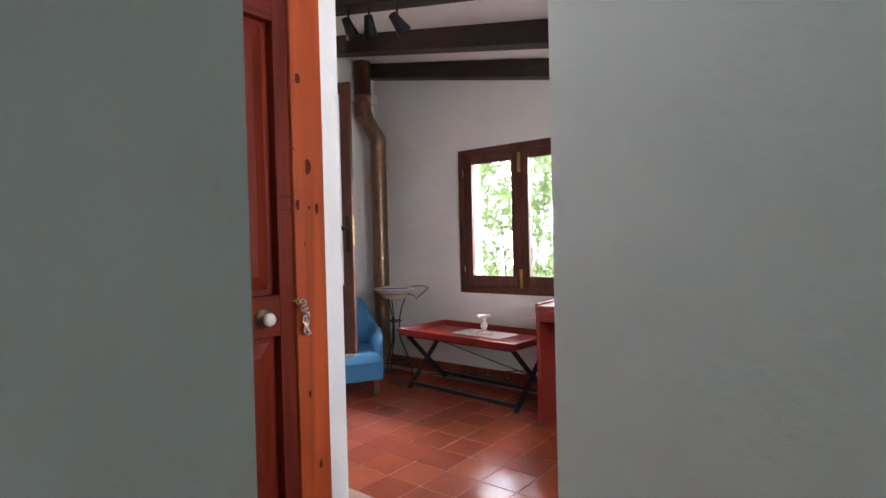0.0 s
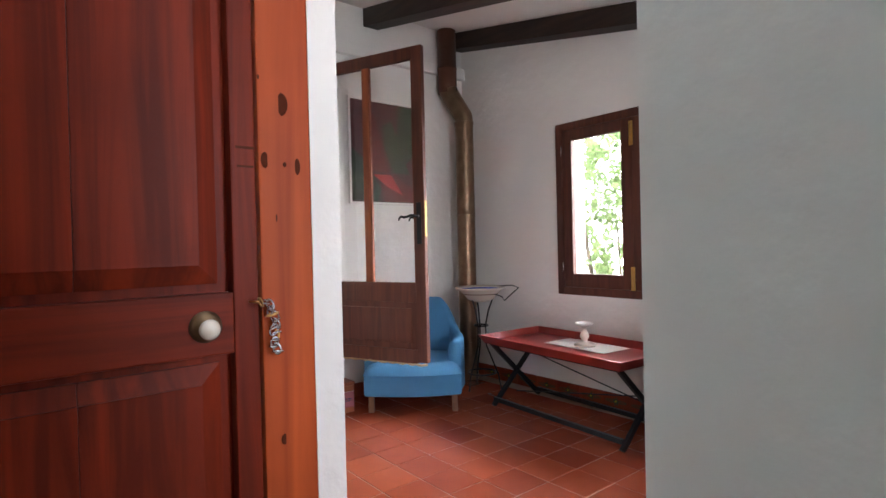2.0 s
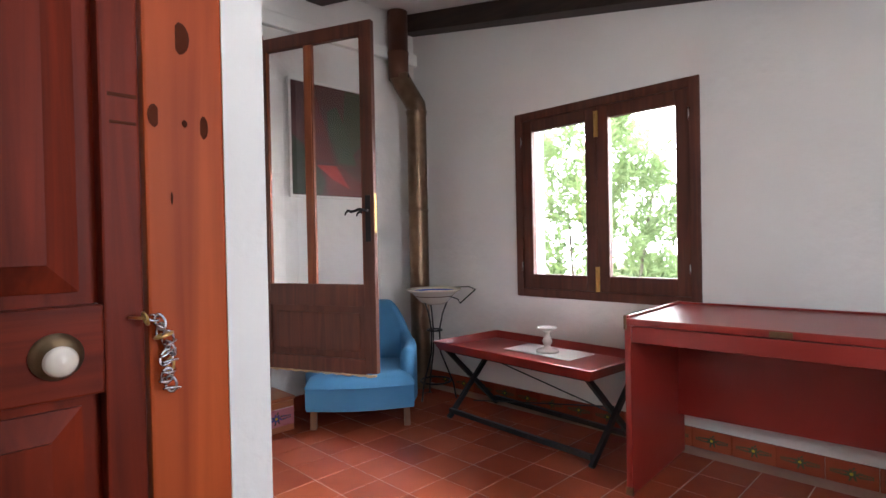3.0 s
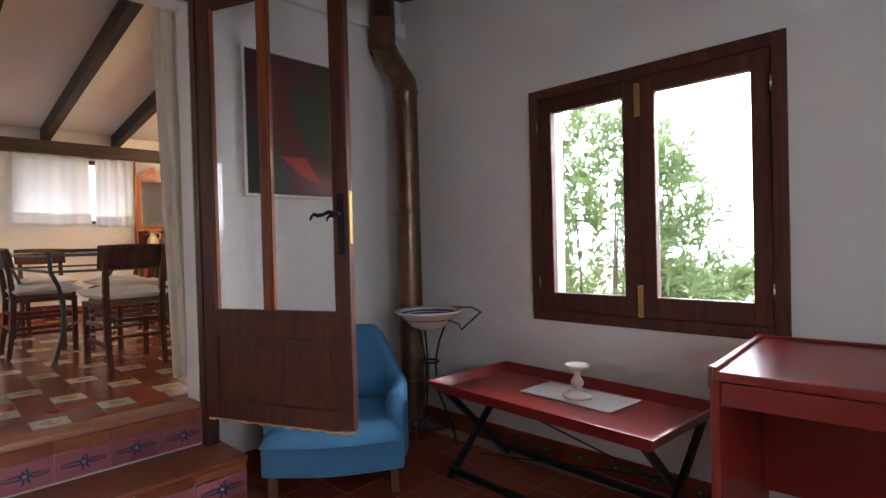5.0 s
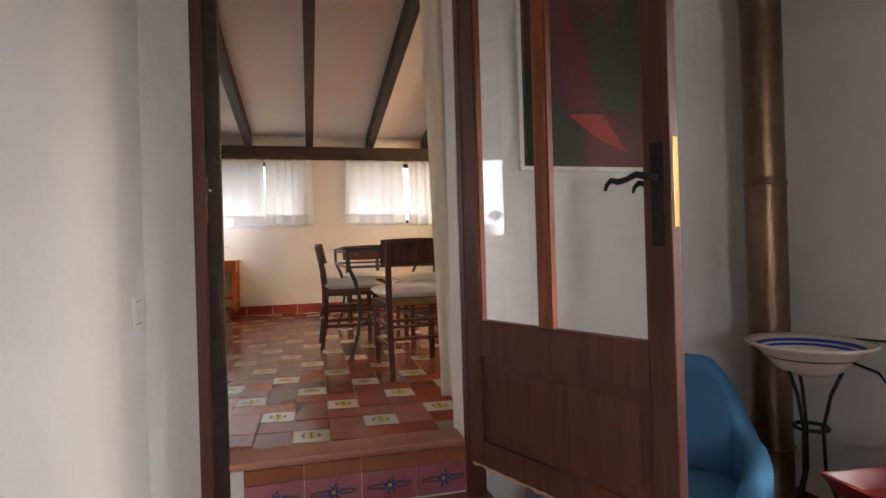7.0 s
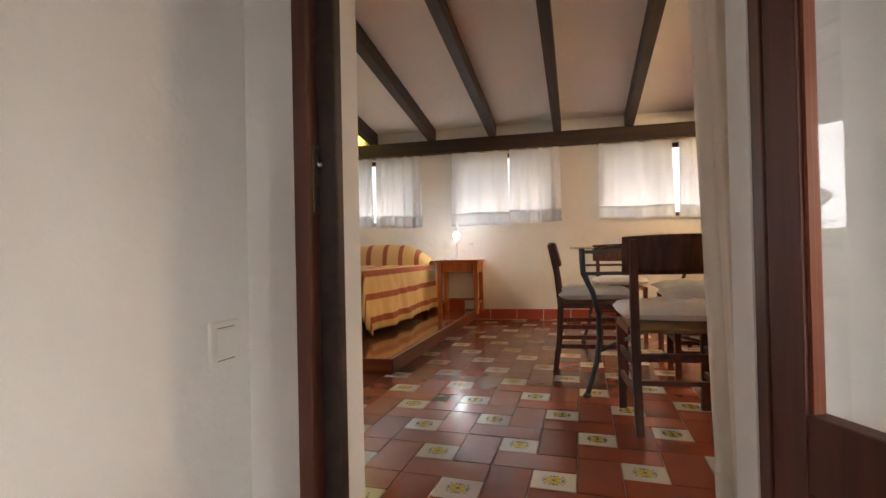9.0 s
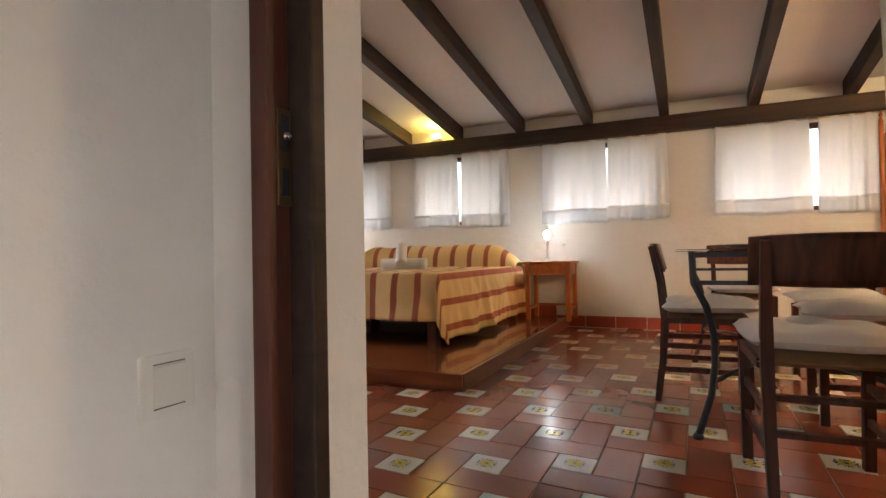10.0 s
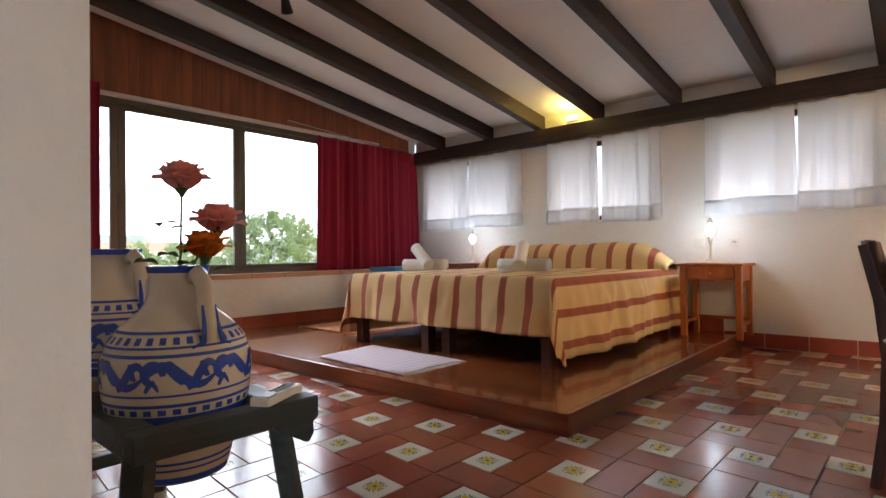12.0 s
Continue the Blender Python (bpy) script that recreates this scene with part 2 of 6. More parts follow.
STAND_WOOD = grained("painted_grey_wood", (0.050, 0.075, 0.085), (0.025, 0.035, 0.04), 0.5, axis=0)
ALUMINIUM = material("bronze_aluminium", (0.09, 0.075, 0.06), 0.4, 0.5)
DARK_PLASTIC = material("dark_plastic", (0.03, 0.03, 0.032), 0.4)
ROSE = cloth("pink_petal", (0.95, 0.50, 0.47), 0.6)
ORANGE_PETAL = cloth("orange_petal", (0.85, 0.30, 0.03), 0.45)
LEAF = material("leaf", (0.045, 0.10, 0.03), 0.5, second=(0.08, 0.15, 0.045), scale=6)
BUSH_LEAF = cloth("bush_leaf", (0.20, 0.27, 0.11), 0.45)
BARK = material("bark", (0.12, 0.09, 0.06), 0.9, bump=0.5)
EARTH = material("dry_earth", (0.30, 0.25, 0.18), 0.95, second=(0.20, 0.19, 0.10), scale=0.3)
RENDER_WHITE = material("white_render", (0.80, 0.78, 0.74), 0.9)
ROOF_TILE = material("roof_tile", (0.36, 0.17, 0.10), 0.8)
HILL = material("hill", (0.16, 0.20, 0.17), 0.95, second=(0.22, 0.25, 0.22), scale=0.02)
MAROON = material("maroon_paint", (0.085, 0.006, 0.012), 0.5, second=(0.03, 0.010, 0.010), scale=5)
GREEN_PAINT = material("green_paint", (0.008, 0.018, 0.009), 0.6, second=(0.016, 0.035, 0.012), scale=7)
BRIGHT_RED = material("red_paint", (0.55, 0.035, 0.025), 0.5, second=(0.35, 0.02, 0.02), scale=9)
BULB_COOL = glow("cool_bulb", (0.85, 0.95, 1.0), 14)
BULB_WARM = glow("warm_bulb", (1.0, 0.72, 0.12), 4.5)
MIRROR = material("mirror", (0.85, 0.86, 0.85), 0.03, 1.0)


# ---- builders ----
def box(bm, x0, x1, y0, y1, z0, z1, bevel=0.0):
    vs = [bm.verts.new(p) for p in itertools.product((x0, x1), (y0, y1), (z0, z1))]
    fs = [bm.faces.new([vs[i] for i in f]) for f in ((0, 1, 3, 2), (4, 6, 7, 5), (0, 4, 5, 1), (2, 3, 7, 6), (0, 2, 6, 4), (1, 5, 7, 3))]
    if bevel:
        bmesh.ops.bevel(bm, geom=list({e for f in fs for e in f.edges}), offset=bevel, segments=2, profile=0.6, affect="EDGES")
    return vs


def part(name, bm, mat, parent=None, label="", smooth=False, kind=""):
    if smooth:
        for f in bm.faces:
            f.smooth = True
    me = bpy.data.meshes.new(name)
    bm.to_mesh(me)
    bm.free()
    me.materials.append(mat)
    ob = new(name, me)
    if parent:
        ob.parent = parent
    return tagged(ob, label, kind=kind)


def boxes(name, rows, mat, parent=None, label="", bevel=0.0, kind=""):
    bm = bmesh.new()
    for r in rows:
        box(bm, *r, bevel=bevel)
    return part(name, bm, mat, parent, label, kind=kind)


def thing(name, m, label, category, group=""):
    ob = new(name)
    ob.matrix_world = m
    return tagged(ob, label, category, group)


def tube(bm, p0, p1, r0, r1=None, seg=12, caps=True):
    p0, p1 = Vector(p0), Vector(p1)
    r1 = r0 if r1 is None else r1
    q = (p1 - p0).to_track_quat("Z", "Y")
    rings = []
    for p, r in ((p0, r0), (p1, r1)):
        rings.append([bm.verts.new(p + q @ Vector((r * math.cos(2 * math.pi * k / seg), r * math.sin(2 * math.pi * k / seg), 0))) for k in range(seg)])
    for k in range(seg):
        bm.faces.new((rings[0][k], rings[0][(k + 1) % seg], rings[1][(k + 1) % seg], rings[1][k]))
    if caps:
        bm.faces.new(rings[0][::-1]), bm.faces.new(rings[1])


def bent(bm, pts, r, seg=8, closed=False):
    """A rod along points; r may be one radius or one for each point."""
    pts = [Vector(p) for p in pts]
    n = len(pts)
    rs = r if isinstance(r, (list, tuple)) else [r] * n
    rings, up = [], None
    for i in range(n):
        a = pts[(i - 1) % n] if closed else pts[max(i - 1, 0)]
        b = pts[(i + 1) % n] if closed else pts[min(i + 1, n - 1)]
        d = (b - a).normalized()
        if up is None:
            up = d.orthogonal().normalized()
        up = (up - d * up.dot(d)).normalized()
        side = d.cross(up)
        rings.append([bm.verts.new(pts[i] + rs[i] * (math.cos(2 * math.pi * k / seg) * up + math.sin(2 * math.pi * k / seg) * side)) for k in range(seg)])
    for i in range(n if closed else n - 1):
        for k in range(seg):
            j = (i + 1) % n
            bm.faces.new((rings[i][k], rings[i][(k + 1) % seg], rings[j][(k + 1) % seg], rings[j][k]))
    if not closed:
        bm.faces.new(rings[0][::-1]), bm.faces.new(rings[-1])


def ring(bm, c, r, rod, seg=24, normal=(0, 0, 1)):
    q = Vector(normal).to_track_quat("Z", "Y")
    bent(bm, [Vector(c) + q @ Vector((r * math.cos(2 * math.pi * k / seg), r * math.sin(2 * math.pi * k / seg), 0)) for k in range(seg)], rod, 6, True)


def lathe(bm, profile, seg=32, c=(0, 0, 0)):
    rings = [[bm.verts.new((c[0] + r * math.cos(2 * math.pi * k / seg), c[1] + r * math.sin(2 * math.pi * k / seg), c[2] + z)) for k in range(seg)] for r, z in profile]
    for i in range(len(rings) - 1):
        for k in range(seg):
            bm.faces.new((rings[i][k], rings[i][(k + 1) % seg], rings[i + 1][(k + 1) % seg], rings[i + 1][k]))


def sheet(bm, f, nu, nv, uv=None):
    """A cloth: f(a, b) gives the place for a, b in 0..1; uv(a, b) its own coordinate."""
    vs = [[bm.verts.new(f(i / nu, j / nv)) for j in range(nv + 1)] for i in range(nu + 1)]
    lay = bm.loops.layers.uv.new("UVMap") if uv else None
    for i in range(nu):
        for j in range(nv):
            fc = bm.faces.new((vs[i][j], vs[i + 1][j], vs[i + 1][j + 1], vs[i][j + 1]))
            if uv:
                for lp, (a, b) in zip(fc.loops, ((i, j), (i + 1, j), (i + 1, j + 1), (i, j + 1))):
                    lp[lay].uv = uv(a / nu, b / nv)


def thick(ob, depth):
    mod = ob.modifiers.new("thickness", "SOLIDIFY")
    mod.thickness, mod.offset = depth, 0
    return ob


def bar(bm, p0, p1, w, h=None):
    """A square bar between two points."""
    p0, p1 = Vector(p0), Vector(p1)
    h = h or w
    q = (p1 - p0).to_track_quat("Z", "Y")
    vs = [bm.verts.new(p + q @ Vector((x * w / 2, y * h / 2, 0))) for p in (p0, p1) for x, y in ((-1, -1), (1, -1), (1, 1), (-1, 1))]
    for f in ((3, 2, 1, 0), (4, 5, 6, 7), (0, 1, 5, 4), (1, 2, 6, 5), (2, 3, 7, 6), (3, 0, 4, 7)):
        bm.faces.new([vs[i] for i in f])


def oval(bm, cx, cy, z, rx, ry, turn=0.0, slot=0, seg=10):
    c, s = math.cos(turn), math.sin(turn)
    f = bm.faces.new([bm.verts.new((cx + rx * math.cos(a) * c - ry * math.sin(a) * s, cy + rx * math.cos(a) * s + ry * math.sin(a) * c, z)) for a in [2 * math.pi * k / seg for k in range(seg)]])
    f.material_index = slot


def shared(name, bm, mats, smooth=False):
    """A mesh for pieces that look alike."""
    me = bpy.data.meshes.new(name)
    for f in bm.faces:
        f.smooth = smooth
    bm.to_mesh(me)
    bm.free()
    for mt in mats:
        me.materials.append(mt)
    return me


def piece(name, me, parent, m):
    ob = new(name, me)
    ob.parent = parent
    ob.matrix_local = m
    return ob


# ---- plan: F is the bedroom floor, P the bed platform ----
F, P = 0.42, 0.52
W = -8.95   # far bedroom wall
S = -2.81   # bedroom wall with the big window
D0, D1 = -3.94, -4.085   # wall with the glazed door
N = 3.86    # lower room's window wall
Y0, Y1 = 1.546, 2.43   # doorway to the bedroom
S_ = "structure"
TOP_LOW, TOP_UP = 0.14, 0.145


def slope_low(x):
    return 2.84 - 0.2 * (x + 3.9)


def slope_up(x):
    return 2.505 + 0.142 * (x - W)


def wall(name, rows, mat=PLASTER):
    return boxes(name, rows, mat, kind=S_)


floor_low = boxes("floor", [(D0, 1.1, 1.1, N, -0.1, -0.002), (-1.5, 1.1, -2.0, 1.1, -0.1, -0.002)], GROUT, kind=S_)
floor_up = boxes("floor", [(W, D0 - 0.01, S, 5.5, F - 0.1, F - 0.004)], GROUT_DARK, kind=S_)
wall("wall_west", [(D1, D0, S, Y0, 0, 3.6), (D1, D0, Y1, 5.5, 0, 3.6), (D1, D0, Y0, Y1, 2.42, 3.6), (D1, D0, Y0, Y1, 0, F - 0.104)])
wall("wall_north", [(D0, -2.89, N, N + 0.33, -3, 3.2), (-1.66, 1.1, N, N + 0.33, -3, 3.2), (-2.89, -1.66, N, N + 0.33, -3, 0.758), (-2.89, -1.66, N, N + 0.33, 2.008, 3.2)])
wall("wall_switch", [(D0, -1.523, 1.2335, 1.31, 0, 3.2)])
wall("wall_hall_west", [(-1.62, -1.53, 0.26, 1.234, 2.1, 3.2)])
wall("wall_hall_east", [(-0.511, 1.1, 0.995, 1.16, 0, 3.2)])
wall("wall_passage", [(-1.62, -0.425, 0.14, 0.262, 0, 2.8), (-0.545, -0.425, -2.0, 0.14, 0, 2.8)])
wall("wall_back", [(-0.545, 1.2, -2.1, -2.0, 0, 2.8)])
wall("wall_east", [(1.1, 1.2, -2.0, 1.36, 0, 3.2), (1.1, 1.2, 2.10, N, 0, 3.2), (1.1, 1.2, 1.36, 2.10, 0, 0.9), (1.1, 1.2, 1.36, 2.10, 2.0, 3.2)])
boxes("ceiling", [(-1.62, 1.2, -2.1, 1.0, 2.7, 2.8)], PLASTER, kind=S_)
ys = [S, -2.6, -1.25, -0.80, 0.25, 0.75, 1.85, 2.38, 3.58, 4.0, 5.1, 5.5]
rows = [(W - 0.25, W, S, 5.5, -3, 1.53), (W - 0.25, W, S, 5.5, 2.33, 2.78)]
wall("wall_far", rows + [(W - 0.25, W, ys[i], ys[i + 1], 1.53, 2.33) for i in range(0, len(ys) - 1, 2)])
wall("wall_south", [(W, D1, S - 0.25, S, -3, 1.0), (W, -8.3, S - 0.25, S, 1.0, 2.53), (-4.7, D1, S - 0.25, S, 1.0, 2.53), (W, D1, S - 0.25, S - 0.02, 2.53, 3.3)])
wall("wall_dining", [(W, D1, 5.5, 5.7, 0, 3.6)])


def slab(x0, x1, y0, y1, f, lift):
    bm = bmesh.new()
    for z in (0, 0.1):
        for x in (x0, x1):
            for y in (y0, y1):
                bm.verts.new((x, y, f(x) + lift + z))
    bmesh.ops.convex_hull(bm, input=bm.verts)
    return part("ceiling", bm, PLASTER, kind=S_)


slab(D0, 1.2, 1.31, N, slope_low, TOP_LOW)
slab(W - 0.1, D1, S - 0.1, 5.6, slope_up, TOP_UP)


def rafter(x0, x1, y, f, w, h):
    bm = bmesh.new()
    for z in (0, h - 0.002):
        for x in (x0, x1):
            for yy in (y - w / 2, y + w / 2):
                bm.verts.new((x, yy, f(x) + z))
    bmesh.ops.convex_hull(bm, input=bm.verts)
    bmesh.ops.bevel(bm, geom=list(bm.edges), offset=0.008, segments=1, affect="EDGES")
    return tagged(part("ceiling_beam", bm, BEAM_WOOD), "dark brown stained wooden rafter under the white plaster ceiling", "ceiling beam", "rafters")


for y in (2.06, 2.92, 3.79):
    rafter(D0, 1.1, y, slope_low, 0.13, TOP_LOW)
for y in (-2.34, -1.61, -0.935, -0.27, 0.458, 1.18, 1.91, 2.67, 3.40, 4.13, 4.86):
    rafter(W + 0.002, D1, y, slope_up, 0.090, TOP_UP)
tagged(boxes("wall_plate", [(W, W + 0.12, S, 5.5, 2.352, 2.505)], grained("plate_wood", (0.045, 0.022, 0.014), (0.018, 0.009, 0.006), 0.6, axis=1, rings=14), bevel=0.01), "long dark wooden wall beam that the rafters rest on", "beam")
boxes("trim", [(D0, D0 + 0.05, 1.31, N, 2.59, 2.69)], PLASTER, bevel=0.012, kind=S_)


# ---- openings ----
def casement(name, x0, x1, y, z0, z1):
    """The window in the lower room: two sashes in a frame, in the plane y."""
    win = tagged(new(name), kind=S_)
    fr, d = 0.055, 0.06
    boxes("window_frame", [(x0, x0 + fr, y - 0.012, y + d, z0, z1), (x1 - fr, x1, y - 0.012, y + d, z0, z1), (x0 + fr, x1 - fr, y - 0.012, y + d, z1 - fr, z1), (x0 + fr, x1 - fr, y - 0.012, y + d, z0, z0 + fr)], DARK_WOOD, win, bevel=0.005)
    mid = (x0 + x1) / 2
    for a, b in ((x0 + fr, mid - 0.001), (mid + 0.001, x1 - fr)):
        s, zb = 0.078, 0.098
        sash = boxes("sash", [(a, a + s, y, y + 0.045, z0 + fr, z1 - fr), (b - s, b, y, y + 0.045, z0 + fr, z1 - fr), (a + s, b - s, y, y + 0.045, z1 - fr - s, z1 - fr), (a + s, b - s, y, y + 0.045, z0 + fr, z0 + fr + zb)], DARK_WOOD, win, bevel=0.006)
        pane = boxes("pane", [(a + s, b - s, y + 0.02, y + 0.024, z0 + fr + zb, z1 - fr - s)], GLASS, sash)
        pane.visible_shadow = False
    for z in (z0 + 0.09, z1 - 0.20):
        bolt = boxes("bolt", [(mid - 0.014, mid + 0.014, y - 0.008, y, z - 0.04, z + 0.12)], BRASS, win, "brass slide bolt", bevel=0.003)
        bm = bmesh.new()
        tube(bm, (mid, y - 0.014, z - 0.02), (mid, y - 0.014, z + 0.10), 0.005)
        part("rod", bm, BRASS, bolt, smooth=True)
    for x in (x0 + fr, x1 - fr):
        for z in (z0 + 0.2, z1 - 0.2):
            bm = bmesh.new()
            tube(bm, (x, y - 0.014, z - 0.035), (x, y - 0.014, z + 0.035), 0.006)
            part("hinge", bm, STEEL, win, "steel hinge", smooth=True)
    return win


casement("window_1", -2.89, -1.66, N, 0.758, 2.008)
# unseen east window, added to let in light from that side
win2 = tagged(new("window_2"), kind=S_)
boxes("window_frame", [(1.13, 1.17, 1.36, 1.41, 0.9, 2.0), (1.13, 1.17, 2.05, 2.10, 0.9, 2.0), (1.13, 1.17, 1.41, 2.05, 0.9, 0.95), (1.13, 1.17, 1.41, 2.05, 1.95, 2.0), (1.13, 1.17, 1.71, 1.76, 0.95, 1.95)], DARK_WOOD, win2, bevel=0.004)

# big sliding window
win3 = tagged(new("window_3"), kind=S_)
z0, z1 = 1.05, 2.53
boxes("window_frame", [(-8.3, -4.7, S - 0.10, S - 0.03, z1 - 0.05, z1), (-8.3, -4.7, S - 0.10, S - 0.03, z0, z0 + 0.05), (-8.3, -8.25, S - 0.10, S - 0.03, z0 + 0.05, z1 - 0.05), (-4.75, -4.7, S - 0.10, S - 0.03, z0 + 0.05, z1 - 0.05)], ALUMINIUM, win3, bevel=0.004)
for a, b in ((-8.25, -7.62), (-7.62, -6.55), (-6.55, -5.49), (-5.49, -4.75)):
    sash = boxes("sash", [(a + 0.001, a + 0.06, S - 0.085, S - 0.045, z0 + 0.05, z1 - 0.05), (b - 0.06, b - 0.001, S - 0.085, S - 0.045, z0 + 0.05, z1 - 0.05), (a + 0.06, b - 0.06, S - 0.085, S - 0.045, z1 - 0.09, z1 - 0.05), (a + 0.06, b - 0.06, S - 0.085, S - 0.045, z0 + 0.05, z0 + 0.09)], ALUMINIUM, win3, "brown aluminium sash", bevel=0.004)
    boxes("pane", [(a + 0.06, b - 0.06, S - 0.067, S - 0.063, z0 + 0.09, z1 - 0.09)], GLASS, sash).visible_shadow = False
boxes("latch", [(-5.50, -5.48, S - 0.045, S - 0.02, 1.60, 1.75)], DARK_PLASTIC, win3, bevel=0.004)
boxes("trim", [(-8.3, -4.7, S - 0.018, S + 0.012, 2.53, 2.56)], material("grey_batten", (0.5, 0.45, 0.4), 0.6), bevel=0.004, kind=S_)
sill = tagged(new("window_sill"), kind=S_)
x = -8.9
while x < -4.3:
    x2 = min(x + random.uniform(0.3, 0.45), -4.25)
    boxes("stone", [(x + 0.002, x2 - 0.002, S - 0.12, S + 0.035, 1.002, 1.048)], MARBLE, sill, bevel=0.006)
    x = x2
cladding = tagged(new("wall_cladding"), kind=S_)
x = W + 0.14
while x < D1 - 0.02:
    x2 = min(x + 0.088, D1 - 0.002)
    bm = bmesh.new()
    for xx, top in ((x + 0.0015, slope_up(x)), (x2 - 0.0015, slope_up(x2))):
        for yy in (S - 0.018, S + 0.002):
            for z in (2.562 if x > -8.3 else 2.5, top + 0.14):
                bm.verts.new((xx, yy, z))
    bmesh.ops.convex_hull(bm, input=bm.verts)
    part("board", bm, CLADDING, cladding)
    x = x2

# small windows with dark frames behind the white curtains
for i in range(0, 5):
    a, b = ys[2 * i + 1], ys[2 * i + 2]
    win = tagged(new("window_%d" % (i + 4)), kind=S_)
    boxes("window_frame", [(W - 0.12, W - 0.07, a, a + 0.05, 1.53, 2.33), (W - 0.12, W - 0.07, b - 0.05, b, 1.53, 2.33), (W - 0.12, W - 0.07, a + 0.05, b - 0.05, 1.53, 1.58), (W - 0.12, W - 0.07, a + 0.05, b - 0.05, 2.28, 2.33)], DARK_WOOD, win, bevel=0.004)
    m = (a + b) / 2
    boxes("mullion", [(W - 0.115, W - 0.075, m - 0.02, m + 0.02, 1.58, 2.28)], DARK_WOOD, win)
    for p, q in ((a + 0.05, m - 0.02), (m + 0.02, b - 0.05)):
        boxes("pane", [(W - 0.097, W - 0.093, p, q, 1.58, 2.28)], GLASS, win).visible_shadow = False
    boxes("window_sill", [(W - 0.07, W + 0.012, a, b, 1.50, 1.532)], RENDER_WHITE, win, bevel=0.004)


# ---- glazed door and its frame ----
def glazed_door(m):
    t = thing("glazed_door", m, "open dark brown wooden door with tall glass panes over the steps", "door")
    w, h, d = 0.83, 2.06, 0.02
    boxes("stile", [(0, 0.075, -d, d, 0, h)], DARK_WOOD, t, bevel=0.004)
    boxes("stile", [(w - 0.075, w, -d, d, 0.01, h)], DARK_WOOD, t, bevel=0.004)
    boxes("rail", [(0.075, w - 0.075, -d, d, h - 0.08, h)], DARK_WOOD, t, bevel=0.004)
    boxes("rail", [(0.075, w - 0.075, -d, d, 0.40, 0.53)], DARK_WOOD, t, bevel=0.004)
    boxes("rail", [(0.075, w - 0.075, -d, d, 0.0, 0.09)], DARK_WOOD, t, bevel=0.004)
    boxes("glazing_bar", [(0.365, 0.41, -0.016, 0.016, 0.53, h - 0.08)], BAR_WOOD, t, "orange brown glazing bar", bevel=0.004)
    boxes("panel", [(0.075, w - 0.075, -0.006, 0.006, 0.09, 0.40)], DARK_WOOD, t)
    boxes("raised_field", [(0.115, w - 0.115, -0.013, 0.013, 0.13, 0.36)], DARK_WOOD, t, bevel=0.006)
    for a, b in ((0.075, 0.365), (0.41, w - 0.075)):
        g = boxes("pane", [(a, b, -0.002, 0.002, 0.53, h - 0.08)], GLASS, t)
        g.visible_shadow = False
        boxes("bead", [(a, a + 0.008, -0.012, 0.012, 0.53, h - 0.08), (b - 0.008, b, -0.012, 0.012, 0.53, h - 0.08)], BAR_WOOD, t, "orange brown glazing bead")
    bm = bmesh.new()
    bent(bm, [(0.01 + 0.81 * k / 40, -0.012 + 0.004 * math.sin(k), -0.005 - 0.004 * math.sin(k * 1.7)) for k in range(41)], [0.008 + 0.002 * math.sin(k * 2.9) for k in range(41)], 6)
    part("draught_strip", bm, material("pale_felt", (0.66, 0.52, 0.30), 0.95, second=(0.45, 0.33, 0.18), scale=40), t, "ragged pale draught strip", smooth=True)
    for s in (-1, 1):
        hd = boxes("lock_plate", [(w - 0.055, w - 0.020, s * d, s * (d + 0.005), 0.78, 1.05) if s > 0 else (w - 0.055, w - 0.020, -d - 0.005, -d, 0.78, 1.05)], BLACK_METAL, t, "black handle plate", bevel=0.003)
        bm = bmesh.new()
        y = s * (d + 0.045)
        tube(bm, (w - 0.038, s * d, 0.96), (w - 0.038, y, 0.96), 0.008)
        bent(bm, [(w - 0.038, y, 0.96), (w - 0.07, y, 0.968), (w - 0.10, y, 0.958), (w - 0.125, y, 0.955), (w - 0.145, y, 0.962), (w - 0.16, y, 0.95), (w - 0.165, y, 0.935)], [0.010, 0.009, 0.008, 0.009, 0.008, 0.006, 0.004])
        part("handle", bm, BLACK_METAL, hd, "curved black lever handle", smooth=True)
    boxes("lock_face", [(w, w + 0.003, -0.011, 0.011, 0.83, 1.06)], BRASS, t, "brass lock face", bevel=0.001)
    return t


glazed_door(pose(-3.845, 2.445, 0.371, 0, 0, 23))
door_surround = tagged(new("door_frame"), kind=S_)
boxes("jamb", [(D0 + 0.004, -3.90, 1.488, 1.570, 0.0, 2.50)], BEAM_WOOD, door_surround, bevel=0.005)
boxes("jamb", [(-3.90, -3.85, 1.488, 1.525, 0.0, 2.50)], DARK_WOOD, door_surround, bevel=0.005)
boxes("jamb", [(D0 + 0.004, -3.87, 2.432, 2.50, 0.15, 2.50)], DARK_WOOD, door_surround, bevel=0.005)
boxes("head", [(D0 + 0.004, -3.87, 1.573, 2.43, 2.43, 2.50)], DARK_WOOD, door_surround, bevel=0.005)
strike = boxes("strike_plate", [(-3.899, -3.868, 1.525, 1.529, 1.275, 1.43)], OLD_BRASS, door_surround, "tarnished strike plate", bevel=0.001)
boxes("keeper", [(-3.892, -3.876, 1.529, 1.531, 1.29, 1.335), (-3.892, -3.876, 1.529, 1.531, 1.36, 1.42)], DARK_PLASTIC, strike)
bm = bmesh.new()
lathe(bm, [(0.001, 0.0), (0.008, 0.001), (0.010, 0.006), (0.006, 0.012), (0.001, 0.014)], 12)
sc = part("screw_head", bm, STEEL, strike, smooth=True)
